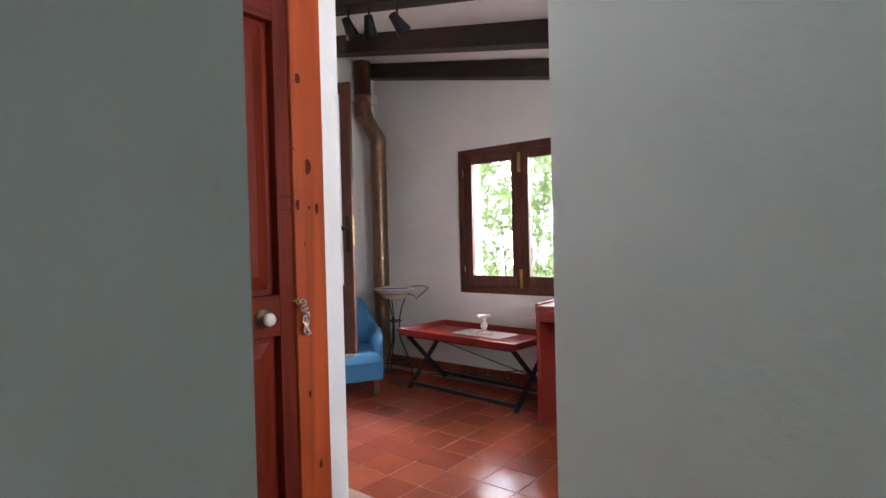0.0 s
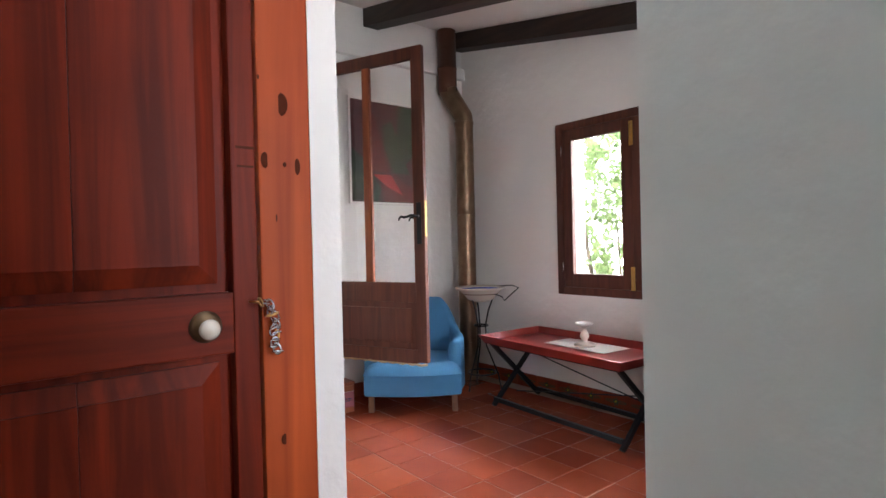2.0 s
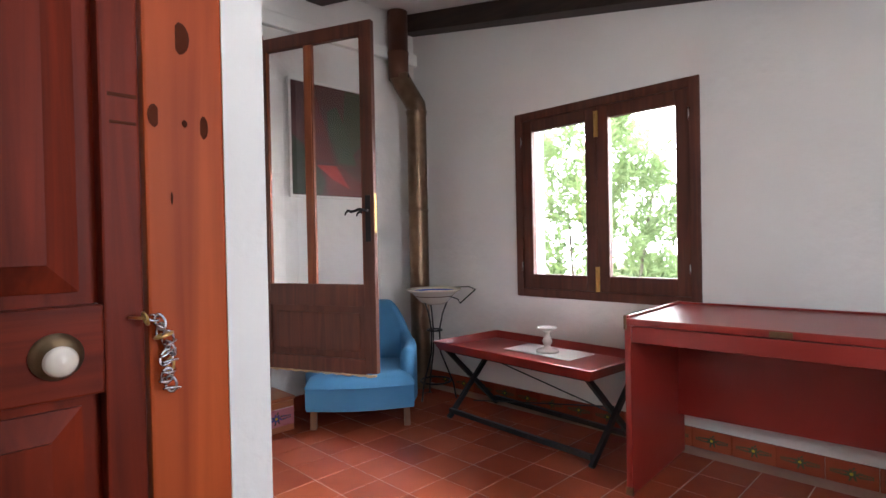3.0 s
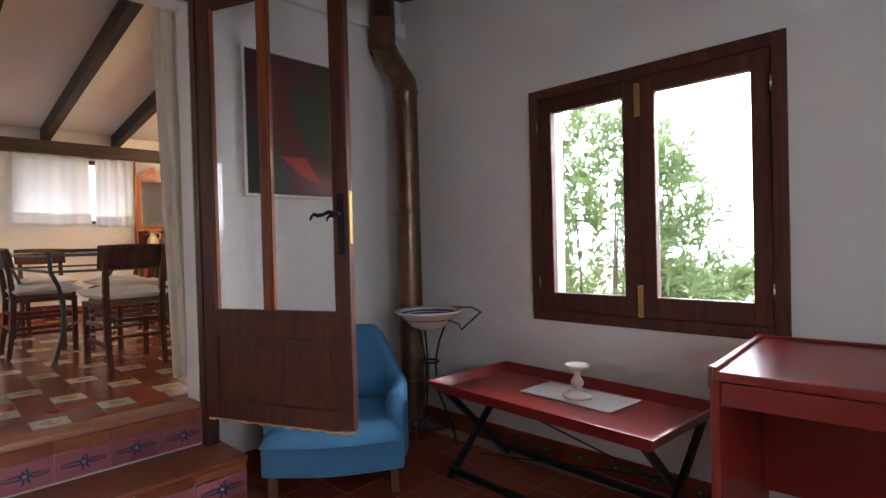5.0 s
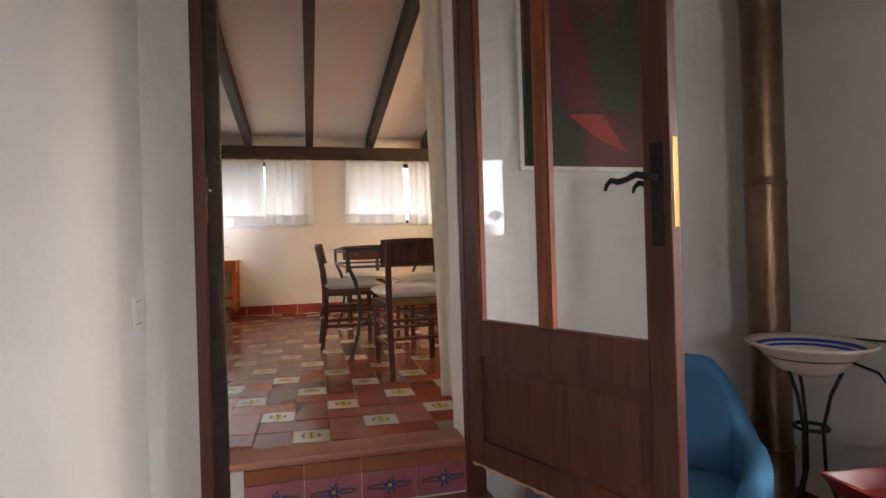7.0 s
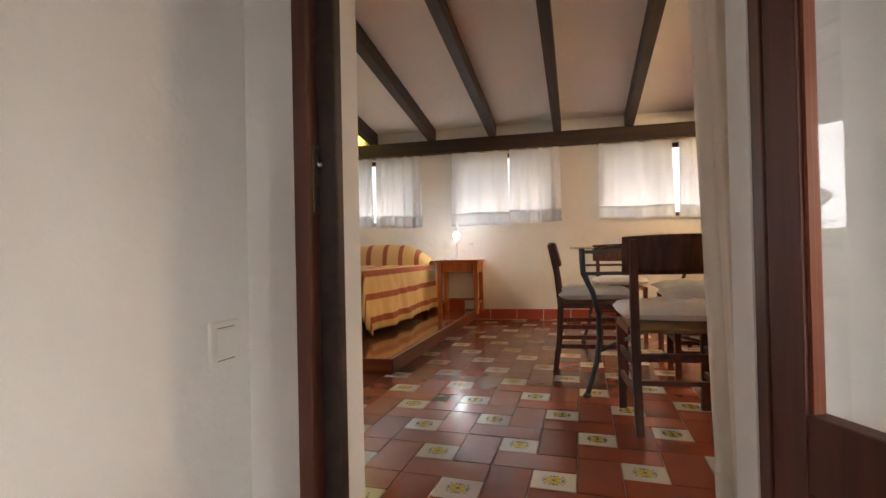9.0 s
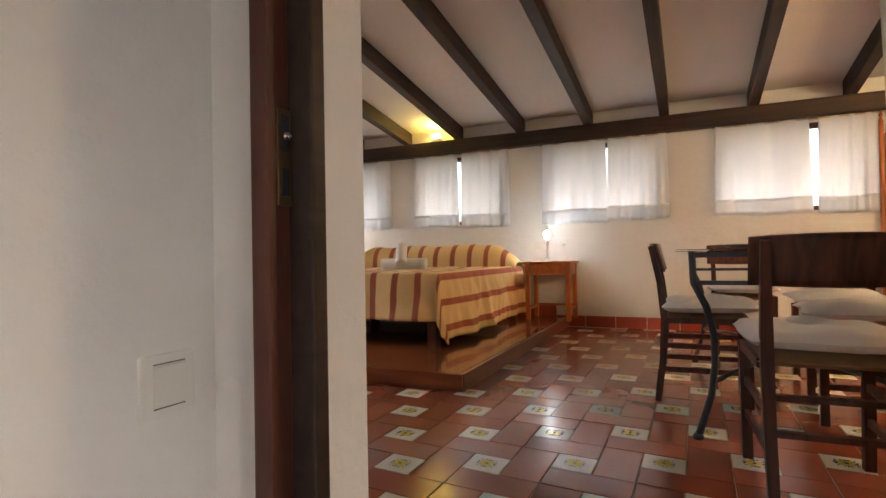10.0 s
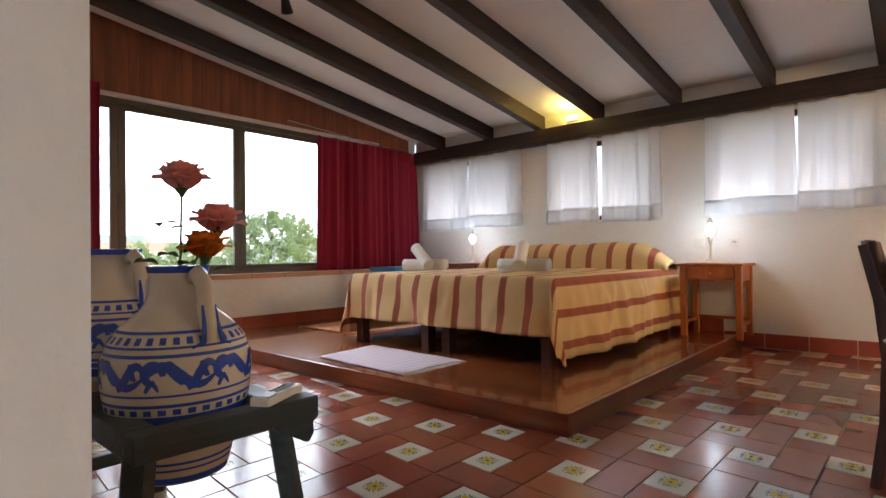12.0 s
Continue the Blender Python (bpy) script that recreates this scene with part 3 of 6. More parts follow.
sc.matrix_world = pose(-3.884, 1.529, 1.385, -90, 0, 0)


# ---- panelled door in the hall ----
def bevelled_field(bm, u, v, a, b, edge):
    """Half of a raised field, sloping to the groove on three sides."""
    w = 0.042
    lo = [(u, a), (v, a), (v, b), (u, b)]
    hi = [(u + (w if edge == 0 else 0), a + w), (v - (w if edge else 0), a + w), (v - (w if edge else 0), b - w), (u + (w if edge == 0 else 0), b - w)]
    rings = [[bm.verts.new((x, y, z)) for y, z in r] for x, r in ((-0.036, lo), (-0.027, lo), (-0.013, hi), (-0.0085, hi))]
    for p, q in zip(rings, rings[1:]):
        for i in range(4):
            bm.faces.new((p[i], p[(i + 1) % 4], q[(i + 1) % 4], q[i]))
    bm.faces.new(rings[-1])
    bm.faces.new(rings[0][::-1])


def panelled_door():
    t = thing("panelled_door", pose(-1.53, 0.27, 0.02), "closed reddish brown panelled wooden door in an orange pine frame", "door")
    y1, h = 0.832, 2.03
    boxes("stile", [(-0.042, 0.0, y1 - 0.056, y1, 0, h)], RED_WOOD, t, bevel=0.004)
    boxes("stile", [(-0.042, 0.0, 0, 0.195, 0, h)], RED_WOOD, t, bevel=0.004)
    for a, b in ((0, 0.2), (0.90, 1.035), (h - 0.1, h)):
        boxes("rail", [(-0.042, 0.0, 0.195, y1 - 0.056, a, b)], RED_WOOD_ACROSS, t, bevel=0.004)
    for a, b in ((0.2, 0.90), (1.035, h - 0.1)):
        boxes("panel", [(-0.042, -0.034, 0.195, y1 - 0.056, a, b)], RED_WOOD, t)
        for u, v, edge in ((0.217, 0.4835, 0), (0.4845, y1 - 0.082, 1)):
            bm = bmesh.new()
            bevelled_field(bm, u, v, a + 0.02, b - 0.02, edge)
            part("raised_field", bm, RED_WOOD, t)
    boxes("scar", [(0, 0.0012, y1 - 0.044, y1 - 0.003, 1.355, 1.361), (0, 0.0012, y1 - 0.042, y1 - 0.005, 1.313, 1.318)], KNOT, t)
    bm = bmesh.new()
    lathe(bm, [(0.0, 0.001), (0.034, 0.001), (0.034, 0.004), (0.024, 0.008), (0.012, 0.012)], 24)
    rose = part("rose", bm, OLD_BRASS, t, "worn brass rose", smooth=True)
    rose.matrix_local = pose(0, 0.715, 0.965, 0, 90, 0)
    bm = bmesh.new()
    lathe(bm, [(0.011, 0.008), (0.010, 0.02), (0.018, 0.024), (0.027, 0.033), (0.029, 0.043), (0.024, 0.054), (0.012, 0.060), (0.0005, 0.061)], 24)
    knob = part("knob", bm, CERAMIC, t, "cream ceramic knob", smooth=True)
    knob.matrix_local = pose(0, 0.715, 0.962, 0, 90, 0) @ Matrix.Scale(0.76, 4)
    return t


panelled_door()
door_surround = tagged(new("door_frame"), kind=S_)
jamb = boxes("jamb", [(-1.60, -1.521, 1.106, 1.233, 0, 2.1)], PINE, door_surround, "orange varnished pine jamb", bevel=0.005)
boxes("head", [(-1.60, -1.521, 0.263, 1.106, 2.052, 2.12)], PINE, door_surround, bevel=0.005)
boxes("jamb", [(-1.60, -1.56, 0.2625, 0.269, 0, 2.05)], PINE, door_surround)
for y, z, a, b in ((1.162, 1.485, 0.016, 0.027), (1.122, 1.352, 0.012, 0.019), (1.168, 1.345, 0.005, 0.006), (1.198, 1.342, 0.008, 0.020), (1.145, 1.22, 0.002, 0.010), (1.152, 0.705, 0.011, 0.013), (1.11, 1.54, 0.003, 0.006), (1.19, 0.45, 0.013, 0.015), (1.13, 1.78, 0.013, 0.018)):
    bm = bmesh.new()
    lathe(bm, [(0.0005, 0.0009), (0.8, 0.0009), (1.0, 0.0)], 16)
    k = part("knot", bm, KNOT, door_surround)
    k.matrix_world = pose(-1.521, y, z, 0, 90, random.uniform(-20, 20)) @ Matrix.Diagonal((b, a, 1, 1))

chain = thing("door_chain", pose(-1.515, 1.108, 1.03), "bunch of small steel chain links hanging beside the door knob", "chain")
bm = bmesh.new()
ring(bm, (0.012, -0.012, 0), 0.010, 0.0022, 16, (0, 1, 0.3))
tube(bm, (-0.006, -0.03, 0.002), (0.02, -0.02, 0.002), 0.0025)
part("hook", bm, BRASS, chain, smooth=True)
for k in range(17):
    bm = bmesh.new()
    ring(bm, (0, 0, 0), 0.0085, 0.0022, 14)
    ln = part("link", bm, BRASS if k % 7 == 4 else STEEL, chain, smooth=True)
    zz = -0.010 * k * 0.72
    ln.matrix_local = pose(0.012 + 0.004 * math.sin(k * 2.1), 0.004 * math.sin(k * 1.3) + min(k, 5) * 0.004, zz, 90 * (k % 2) + random.uniform(-25, 25), random.uniform(-30, 30), random.uniform(0, 90)) @ Matrix.Diagonal((1, 1.5, 1, 1))

# light switch
sw = thing("light_switch", pose(-3.835, 1.31, 0.985), "square ivory plastic light switch on the white plaster wall", "light switch")
boxes("plate", [(-0.052, 0.052, 0, 0.010, -0.052, 0.052)], WHITE_PLASTIC, sw, bevel=0.005)
boxes("rocker", [(-0.032, 0.032, 0.0102, 0.0145, -0.034, 0.034)], WHITE_PLASTIC, sw, bevel=0.003)
for z in (-0.0372, 0.0355):
    boxes("seam", [(-0.030, 0.030, 0.0095, 0.0112, z, z + 0.0017)], IRON, sw)

# ---- lower room ----
def motif(bm, w, z, petal, leafy, core):
    """A long painted flower spray, on a tile w wide, centred."""
    k = w / 0.2
    for a in range(7):
        t_ = a / 7 * 2 * math.pi
        oval(bm, 0.016 * k * math.cos(t_), 0.013 * k * math.sin(t_), z, 0.012 * k, 0.006 * k, t_, petal, 8)
    oval(bm, 0, 0, z + 0.0003, 0.008 * k, 0.007 * k, 0, core, 8)
    for s in (-1, 1):
        for i in range(6):
            x = s * (0.028 + 0.010 * i) * k
            for q in (-1, 1):
                oval(bm, x, q * (0.008 - 0.0008 * i) * k, z, (0.009 - 0.0007 * i) * k, 0.0035 * k, s * q * 0.7, leafy if (i + (q > 0)) % 2 else petal, 6)
    for x, y, t_ in ((0.008, 0.026, 1.0), (-0.006, -0.026, 1.1), (0.014, -0.022, 2.2)):
        oval(bm, x * k, y * k, z, 0.010 * k, 0.004 * k, t_, leafy, 6)


def flower_tile(name, w, h, depth, mats, bm=None):
    """A tile in the plane x, y, its face up at z = depth."""
    bm = bmesh.new()
    box(bm, -w / 2, w / 2, -h / 2, h / 2, 0, depth, bevel=0.0015)
    motif(bm, w, depth + 0.0006, 1, 2, 3)
    return shared(name, bm, mats)


def plain_tile(name, w, h, depth, mat, bevel=0.0015):
    bm = bmesh.new()
    box(bm, -w / 2, w / 2, -h / 2, h / 2, 0, depth)
    if bevel:
        bmesh.ops.bevel(bm, geom=[e for e in bm.edges if all(v.co.z > depth / 2 for v in e.verts)], offset=bevel, segments=1, affect="EDGES")
    return shared(name, bm, [mat])


ZY = Matrix(((0, 0, 1, 0), (1, 0, 0, 0), (0, 1, 0, 0), (0, 0, 0, 1)))     # a tile's face towards +x
ZN = Matrix(((1, 0, 0, 0), (0, 0, -1, 0), (0, 1, 0, 0), (0, 0, 0, 1)))    # a tile's face towards -y

steps = tagged(new("steps"), kind=S_)
y0s, y1s = 1.56, 2.518
boxes("step", [(D0, -3.625, y0s, y1s, 0, 0.188)], PLASTER, steps)
n = 3
boxes("step_backing", [(D0, D0 + 0.012, Y0, 2.445, 0.213, 0.40)], PLASTER, steps)
riser = flower_tile("riser_tile", 0.236, 0.105, 0.012, [PINK_TILE, MOTIF_BLUE, MOTIF_DARK, PETAL])
brick = plain_tile("riser_brick", 0.236, 0.045, 0.014, TREAD)
lowbrick = plain_tile("riser_brick_low", 0.236, 0.038, 0.012, TREAD)
for k in range(4):
    y = y1s - 0.122 - 0.2405 * k
    piece("tile", riser, steps, Matrix.Translation((-3.625, y, 0.090)) @ ZY)
    piece("brick", lowbrick, steps, Matrix.Translation((-3.625, y, 0.166)) @ ZY)
    piece("brick", lowbrick, steps, Matrix.Translation((-3.625, y, 0.021)) @ ZY)
riser_up = flower_tile("riser_tile_up", 0.2045, 0.116, 0.012, [PINK_TILE, MOTIF_BLUE, MOTIF_DARK, PETAL])
brick_up = plain_tile("riser_brick_up", 0.2045, 0.053, 0.014, TREAD)
for k in range(4):
    y = 2.443 - 0.1035 - 0.207 * k
    piece("tile", riser_up, steps, Matrix.Translation((D0 + 0.012, y, 0.283)) @ ZY)
    piece("brick", brick_up, steps, Matrix.Translation((D0 + 0.012, y, 0.371)) @ ZY)
boxes("tread", [(D0 + 0.004, -3.605, y0s, y1s + 0.004, 0.188, 0.212)], TREAD, steps, "worn brown clay tread", bevel=0.009)
boxes("tread", [(-4.05, -3.91, Y0 + 0.004, 2.431, 0.399, 0.429)], NOSING, steps, "pale worn clay threshold", bevel=0.012)
side = flower_tile("riser_side", 0.15, 0.105, 0.010, [PINK_TILE, MOTIF_BLUE, MOTIF_DARK, PETAL])
for x in (-3.72, -3.875):
    piece("tile", side, steps, Matrix.Translation((x, y1s, 0.097)) @ Matrix(((-1, 0, 0, 0), (0, 0, 1, 0), (0, 1, 0, 0), (0, 0, 0, 1))))

# flue pipe
flue = thing("stove_pipe", pose(-3.732, 3.695, 0), "tall copper brown stove pipe with an elbow, in the corner", "stove pipe")
bm = bmesh.new()
lathe(bm, [(0.001, 0.004), (0.074, 0.004), (0.076, 0.008), (0.076, 0.04)] + [(0.0762 + 0.0006 * math.sin(k * 2.3), 0.04 + 0.067 * k) for k in range(1, 20)] + [(0.076, 1.37), (0.079, 1.385), (0.080, 1.392), (0.080, 1.40), (0.076, 1.407), (0.076, 1.43)] + [(0.0762 + 0.0006 * math.sin(k * 1.9), 1.43 + 0.07 * k) for k in range(1, 10)] + [(0.076, 2.13), (0.080, 2.145), (0.081, 2.16), (0.077, 2.173)], 28)
part("lower_pipe", bm, FLUE, flue, smooth=True)
bm = bmesh.new()
bent(bm, [(0, 0, 2.17), (0, 0, 2.21), (-0.075, -0.06, 2.38), (-0.105, -0.085, 2.46)], 0.078, 24)
part("elbow", bm, FLUE, flue, "bent elbow of the pipe")
bm = bmesh.new()
lathe(bm, [(0.079, 2.42), (0.081, 2.62), (0.084, 2.62), (0.084, 2.635), (0.079, 2.635), (0.079, 2.95)], 24, (-0.105, -0.085, 0))
part("upper_pipe", bm, FLUE_RUST, flue, "rusty brown upper pipe", smooth=True)
for z in (1.39, 2.165, 0.32):
    bm = bmesh.new()
    ring(bm, (0, 0, z), 0.080, 0.004, 28)
    part("joint_band", bm, FLUE, flue, smooth=True)
bm = bmesh.new()
ring(bm, (-0.02, -0.06, 2.44), 0.018, 0.004, 14, (0.5, 1, 0))
part("wire_loop", bm, BLACK_METAL, flue, smooth=True)


# armchair
def armchair(m):
    t = thing("armchair", m, "low blue fabric armchair with short wooden legs beside the pipe", "armchair")
    bm = bmesh.new()
    # base with a bowed front
    def ring_at(z, g):
        pts = []
        for k in range(21):
            a = k / 20
            x = -0.36 + 0.72 * a
            pts.append((x * g, (-0.30 - 0.05 * math.sin(math.pi * a)) * g, z))
        pts += [(0.36 * g, 0.28 * g, z), (0.25 * g, 0.34 * g, z), (-0.25 * g, 0.34 * g, z), (-0.36 * g, 0.28 * g, z)]
        return [bm.verts.new(p) for p in pts]
    rs = [ring_at(0.12, 0.985), ring_at(0.14, 1.0), ring_at(0.265, 1.0), ring_at(0.275, 0.985)]
    for a, b in zip(rs, rs[1:]):
        for k in range(len(a)):
            bm.faces.new((a[k], a[(k + 1) % len(a)], b[(k + 1) % len(a)], b[k]))
    bm.faces.new(rs[0][::-1]), bm.faces.new(rs[-1])
    part("seat_base", bm, BLUE_CLOTH, t, smooth=False)
    bm = bmesh.new()
    def cushion(a, b):
        x, y = -0.365 + 0.73 * a, -0.365 + 0.62 * b
        e = (1 - abs(2 * a - 1) ** 6) * (1 - abs(2 * b - 1) ** 6)
        y -= 0.05 * math.sin(math.pi * a) * (1 - b)
        return (x, y + 0.03, 0.275 + 0.065 * e ** 0.4 + 0.012 * e)
    sheet(bm, cushion, 24, 20)
    part("seat_cushion", bm, BLUE_CLOTH, t, smooth=True)
    bm = bmesh.new()
    def shell(s):
        """The back and wings in one sweep; s runs from one arm's front round to the other's."""
        a = -1 + 2 * s
        ang = a * math.radians(118)
        x = 0.34 * math.sin(ang) * (1.0 if abs(a) < 0.75 else 1.04)
        y = 0.20 + 0.13 * math.cos(ang) - (max(abs(a) - 0.62, 0) * 0.95)
        k = max(0, min(1, (abs(a) - 0.30) / 0.42))
        top = 0.765 - 0.25 * (k * k * (3 - 2 * k)) - 0.10 * max(0, abs(a) - 0.72)
        return x, y, top
    n, rows_ = 40, []
    for i in range(n + 1):
        x, y, top = shell(i / n)
        x2, y2, _ = shell(min(1, i / n + 0.01)); x1, y1, _ = shell(max(0, i / n - 0.01))
        d = Vector((x2 - x1, y2 - y1, 0)).normalized()
        nrm = Vector((d.y, -d.x, 0))
        w = 0.045
        prof = [(w, 0.27), (w, top - 0.05), (w * 0.75, top - 0.018), (0, top), (-w * 0.75, top - 0.018), (-w, top - 0.05), (-w, 0.13)]
        rows_.append([bm.verts.new(Vector((x, y, z)) + nrm * o) for o, z in prof])
    for a, b in zip(rows_, rows_[1:]):
        for k in range(len(a) - 1):
            bm.faces.new((a[k], b[k], b[k + 1], a[k + 1]))
    for r in (rows_[0], rows_[-1]):
        bm.faces.new(r)
    bmesh.ops.recalc_face_normals(bm, faces=bm.faces)
    part("backrest", bm, BLUE_CLOTH, t, smooth=True)
    bm = bmesh.new()
    bent(bm, [(-0.363 + 0.726 * k / 20, -0.305 - 0.052 * math.sin(math.pi * k / 20), 0.272) for k in range(21)], 0.006, 6)
    part("piping", bm, BLUE_CLOTH, t, smooth=True)
    for x, y in ((-0.31, -0.28), (0.31, -0.28), (-0.27, 0.26), (0.27, 0.26)):
        bm = bmesh.new()
        bar(bm, (x, y, 0), (x * 0.99, y, 0.125), 0.042)
        bmesh.ops.bevel(bm, geom=list(bm.edges), offset=0.004, segments=1, affect="EDGES")
        part("leg", bm, grained("leg_wood", (0.24, 0.12, 0.06), (0.14, 0.06, 0.03), 0.5) if "leg_wood" not in bpy.data.materials else bpy.data.materials["leg_wood"], t, "mid brown wooden leg")
    return t


chair = armchair(pose(-3.535, 2.98, 0, 0, 0, 51))
chair.scale = (0.93, 0.93, 0.96)


# plant stand with a painted bowl
def bowl_stand(m):
    t = thing("bowl_stand", m, "black wrought iron washstand tripod in the corner by the pipe", "plant stand")
    for k in range(3):
        bm = bmesh.new()
        a = 2 * math.pi * k / 3 + 0.6
        c, s = math.cos(a), math.sin(a)
        bent(bm, [(0.15 * c, 0.15 * s, 0.006), (0.13 * c, 0.13 * s, 0.12), (0.04 * c, 0.04 * s, 0.34), (0.035 * c, 0.035 * s, 0.50), (0.06 * c, 0.06 * s, 0.62), (0.11 * c, 0.11 * s, 0.745)], 0.006)
        part("leg", bm, BLACK_METAL, t, smooth=True)
    for r, z in ((0.052, 0.50), (0.115, 0.745), (0.11, 0.13)):
        bm = bmesh.new()
        ring(bm, (0, 0, z), r, 0.007)
        part("ring", bm, BLACK_METAL, t, smooth=True)
    bm = bmesh.new()
    bent(bm, [(0.02, 0.19, 0.80), (0.20, 0.16, 0.815), (0.36, 0.05, 0.81), (0.34, 0.02, 0.78), (0.28, -0.02, 0.715), (0.24, 0.0, 0.74), (0.16, 0.0, 0.755)], 0.0045)
    part("towel_rail", bm, BLACK_METAL, t, smooth=True)
    return t


bowl_stand(pose(-3.43, 3.56, 0))
bowl = thing("bowl", pose(-3.43, 3.56, 0.69), "shallow cream ceramic bowl with blue rings inside, in an iron stand", "bowl")
bm = bmesh.new()
prof = [(0.001, 0.0), (0.07, 0.001), (0.105, 0.02), (0.13, 0.05), (0.165, 0.085), (0.193, 0.10), (0.200, 0.108), (0.196, 0.114), (0.17, 0.102), (0.13, 0.07), (0.10, 0.045), (0.05, 0.03), (0.001, 0.028)]
lathe(bm, prof, 40)
part("body", bm, CERAMIC, bowl, smooth=True)
for r0, r1, z0_, z1_ in ((0.150, 0.163, 0.0875, 0.0975), (0.134, 0.144, 0.0745, 0.0828)):
    bm = bmesh.new()
    lathe(bm, [(r0, z0_), (r1, z1_)], 40)
    part("painted_ring", bm, BLUE_GLAZE, bowl, "blue painted ring", smooth=True)
bm = bmesh.new()
lathe(bm, [(0.1395, 0.059), (0.1515, 0.072)], 40)
part("painted_ring", bm, FLUE_RUST, bowl, "brown painted ring", smooth=True)


# tray table
def tray_table():
    x0, x1, y0, y1, h = -3.13, -1.93, 3.165, 3.765, 0.445
    t = thing("tray_table", pose(-2.505, 3.50, 0, 0, 0, -4), "low red lacquered tray table on crossed black metal legs", "coffee table")
    lx, ly = (x1 - x0) / 2, (y1 - y0) / 2
    boxes("tray", [(-lx + 0.03, lx - 0.03, -ly + 0.03, ly - 0.03, h, h + 0.012)], RED_PAINT, t, bevel=0.002)
    for p, q, nx, ny in (((-lx, -ly), (lx, -ly), 0, -1), ((-lx, ly), (lx, ly), 0, 1), ((-lx, -ly), (-lx, ly), -1, 0), ((lx, -ly), (lx, ly), 1, 0)):
        bm = bmesh.new()
        i = 0.032
        vs = []
        for x, y in (p, q):
            ix, iy = x - math.copysign(i, x), y - math.copysign(i, y)
            jx, jy = x - math.copysign(0.012, x), y - math.copysign(0.012, y)
            kx, ky = x - math.copysign(i + 0.012, x), y - math.copysign(i + 0.012, y)
            vs += [(ix, iy, h - 0.002), (x, y, h + 0.055), (jx, jy, h + 0.057), (kx, ky, h + 0.012)]
        for v in vs:
            bm.verts.new(v)
        bmesh.ops.convex_hull(bm, input=bm.verts)
        part("rim", bm, RED_PAINT, t)
    for s in (-1, 1):
        x = s * (lx - 0.065)
        for q in (-1, 1):
            bm = bmesh.new()
            bar(bm, (x + 0.012 * q, -q * 0.235, 0.002), (x + 0.012 * q, q * 0.225, h), 0.022, 0.030)
            part("leg", bm, BLACK_METAL, t)
        bm = bmesh.new()
        tube(bm, (x - 0.03, 0, 0.232), (x + 0.03, 0, 0.232), 0.010)
        part("pivot", bm, BLACK_METAL, t, smooth=True)
    for q in (-1, 1):
        bm = bmesh.new()
        bar(bm, (-lx + 0.065, q * 0.212, 0.045), (lx - 0.065, q * 0.212, 0.045), 0.022, 0.028)
        part("stretcher", bm, BLACK_METAL, t)
        bm = bmesh.new()
        tube(bm, (-lx + 0.065, 0, 0.235 + q * 0.17), (lx - 0.065, 0, 0.235 - q * 0.02), 0.004, seg=6)
        part("brace_wire", bm, BLACK_METAL, t, smooth=True)
        bm = bmesh.new()
        bar(bm, (-lx + 0.10, q * 0.205, h - 0.012), (lx - 0.10, q * 0.205, h - 0.012), 0.02, 0.022)
        part("top_rail", bm, BLACK_METAL, t)
    return t


tray_table()
runner = thing("table_runner", pose(-2.475, 3.60, 0.4585, 0, 0, -4), "small white cloth mat on the red tray table", "table mat")
bm = bmesh.new()
sheet(bm, lambda a, b: ((a - 0.5) * 0.50, (b - 0.5) * 0.25 * (1 + 0.03 * math.sin(9 * a)), 0.0012 + 0.002 * abs(math.sin(a * 7 + b * 3))), 24, 12)
thick(part("cloth", bm, WHITE_CLOTH, runner, smooth=True), 0.002)
candle = thing("candle_holder", pose(-2.462, 3.575, 0.4625), "white turned ceramic candle holder on the cloth mat", "candlestick")
bm = bmesh.new()
lathe(bm, [(0.001, 0), (0.082, 0.001), (0.084, 0.012), (0.070, 0.022), (0.042, 0.028), (0.026, 0.038), (0.022, 0.050), (0.034, 0.070), (0.038, 0.085), (0.030, 0.105), (0.018, 0.125), (0.017, 0.145), (0.025, 0.158), (0.050, 0.168), (0.068, 0.178), (0.070, 0.190), (0.062, 0.190), (0.055, 0.181), (0.001, 0.178)], 32)
part("body", bm, WHITE_CERAMIC, candle, smooth=True)
candle.scale = (0.82, 0.82, 0.80)


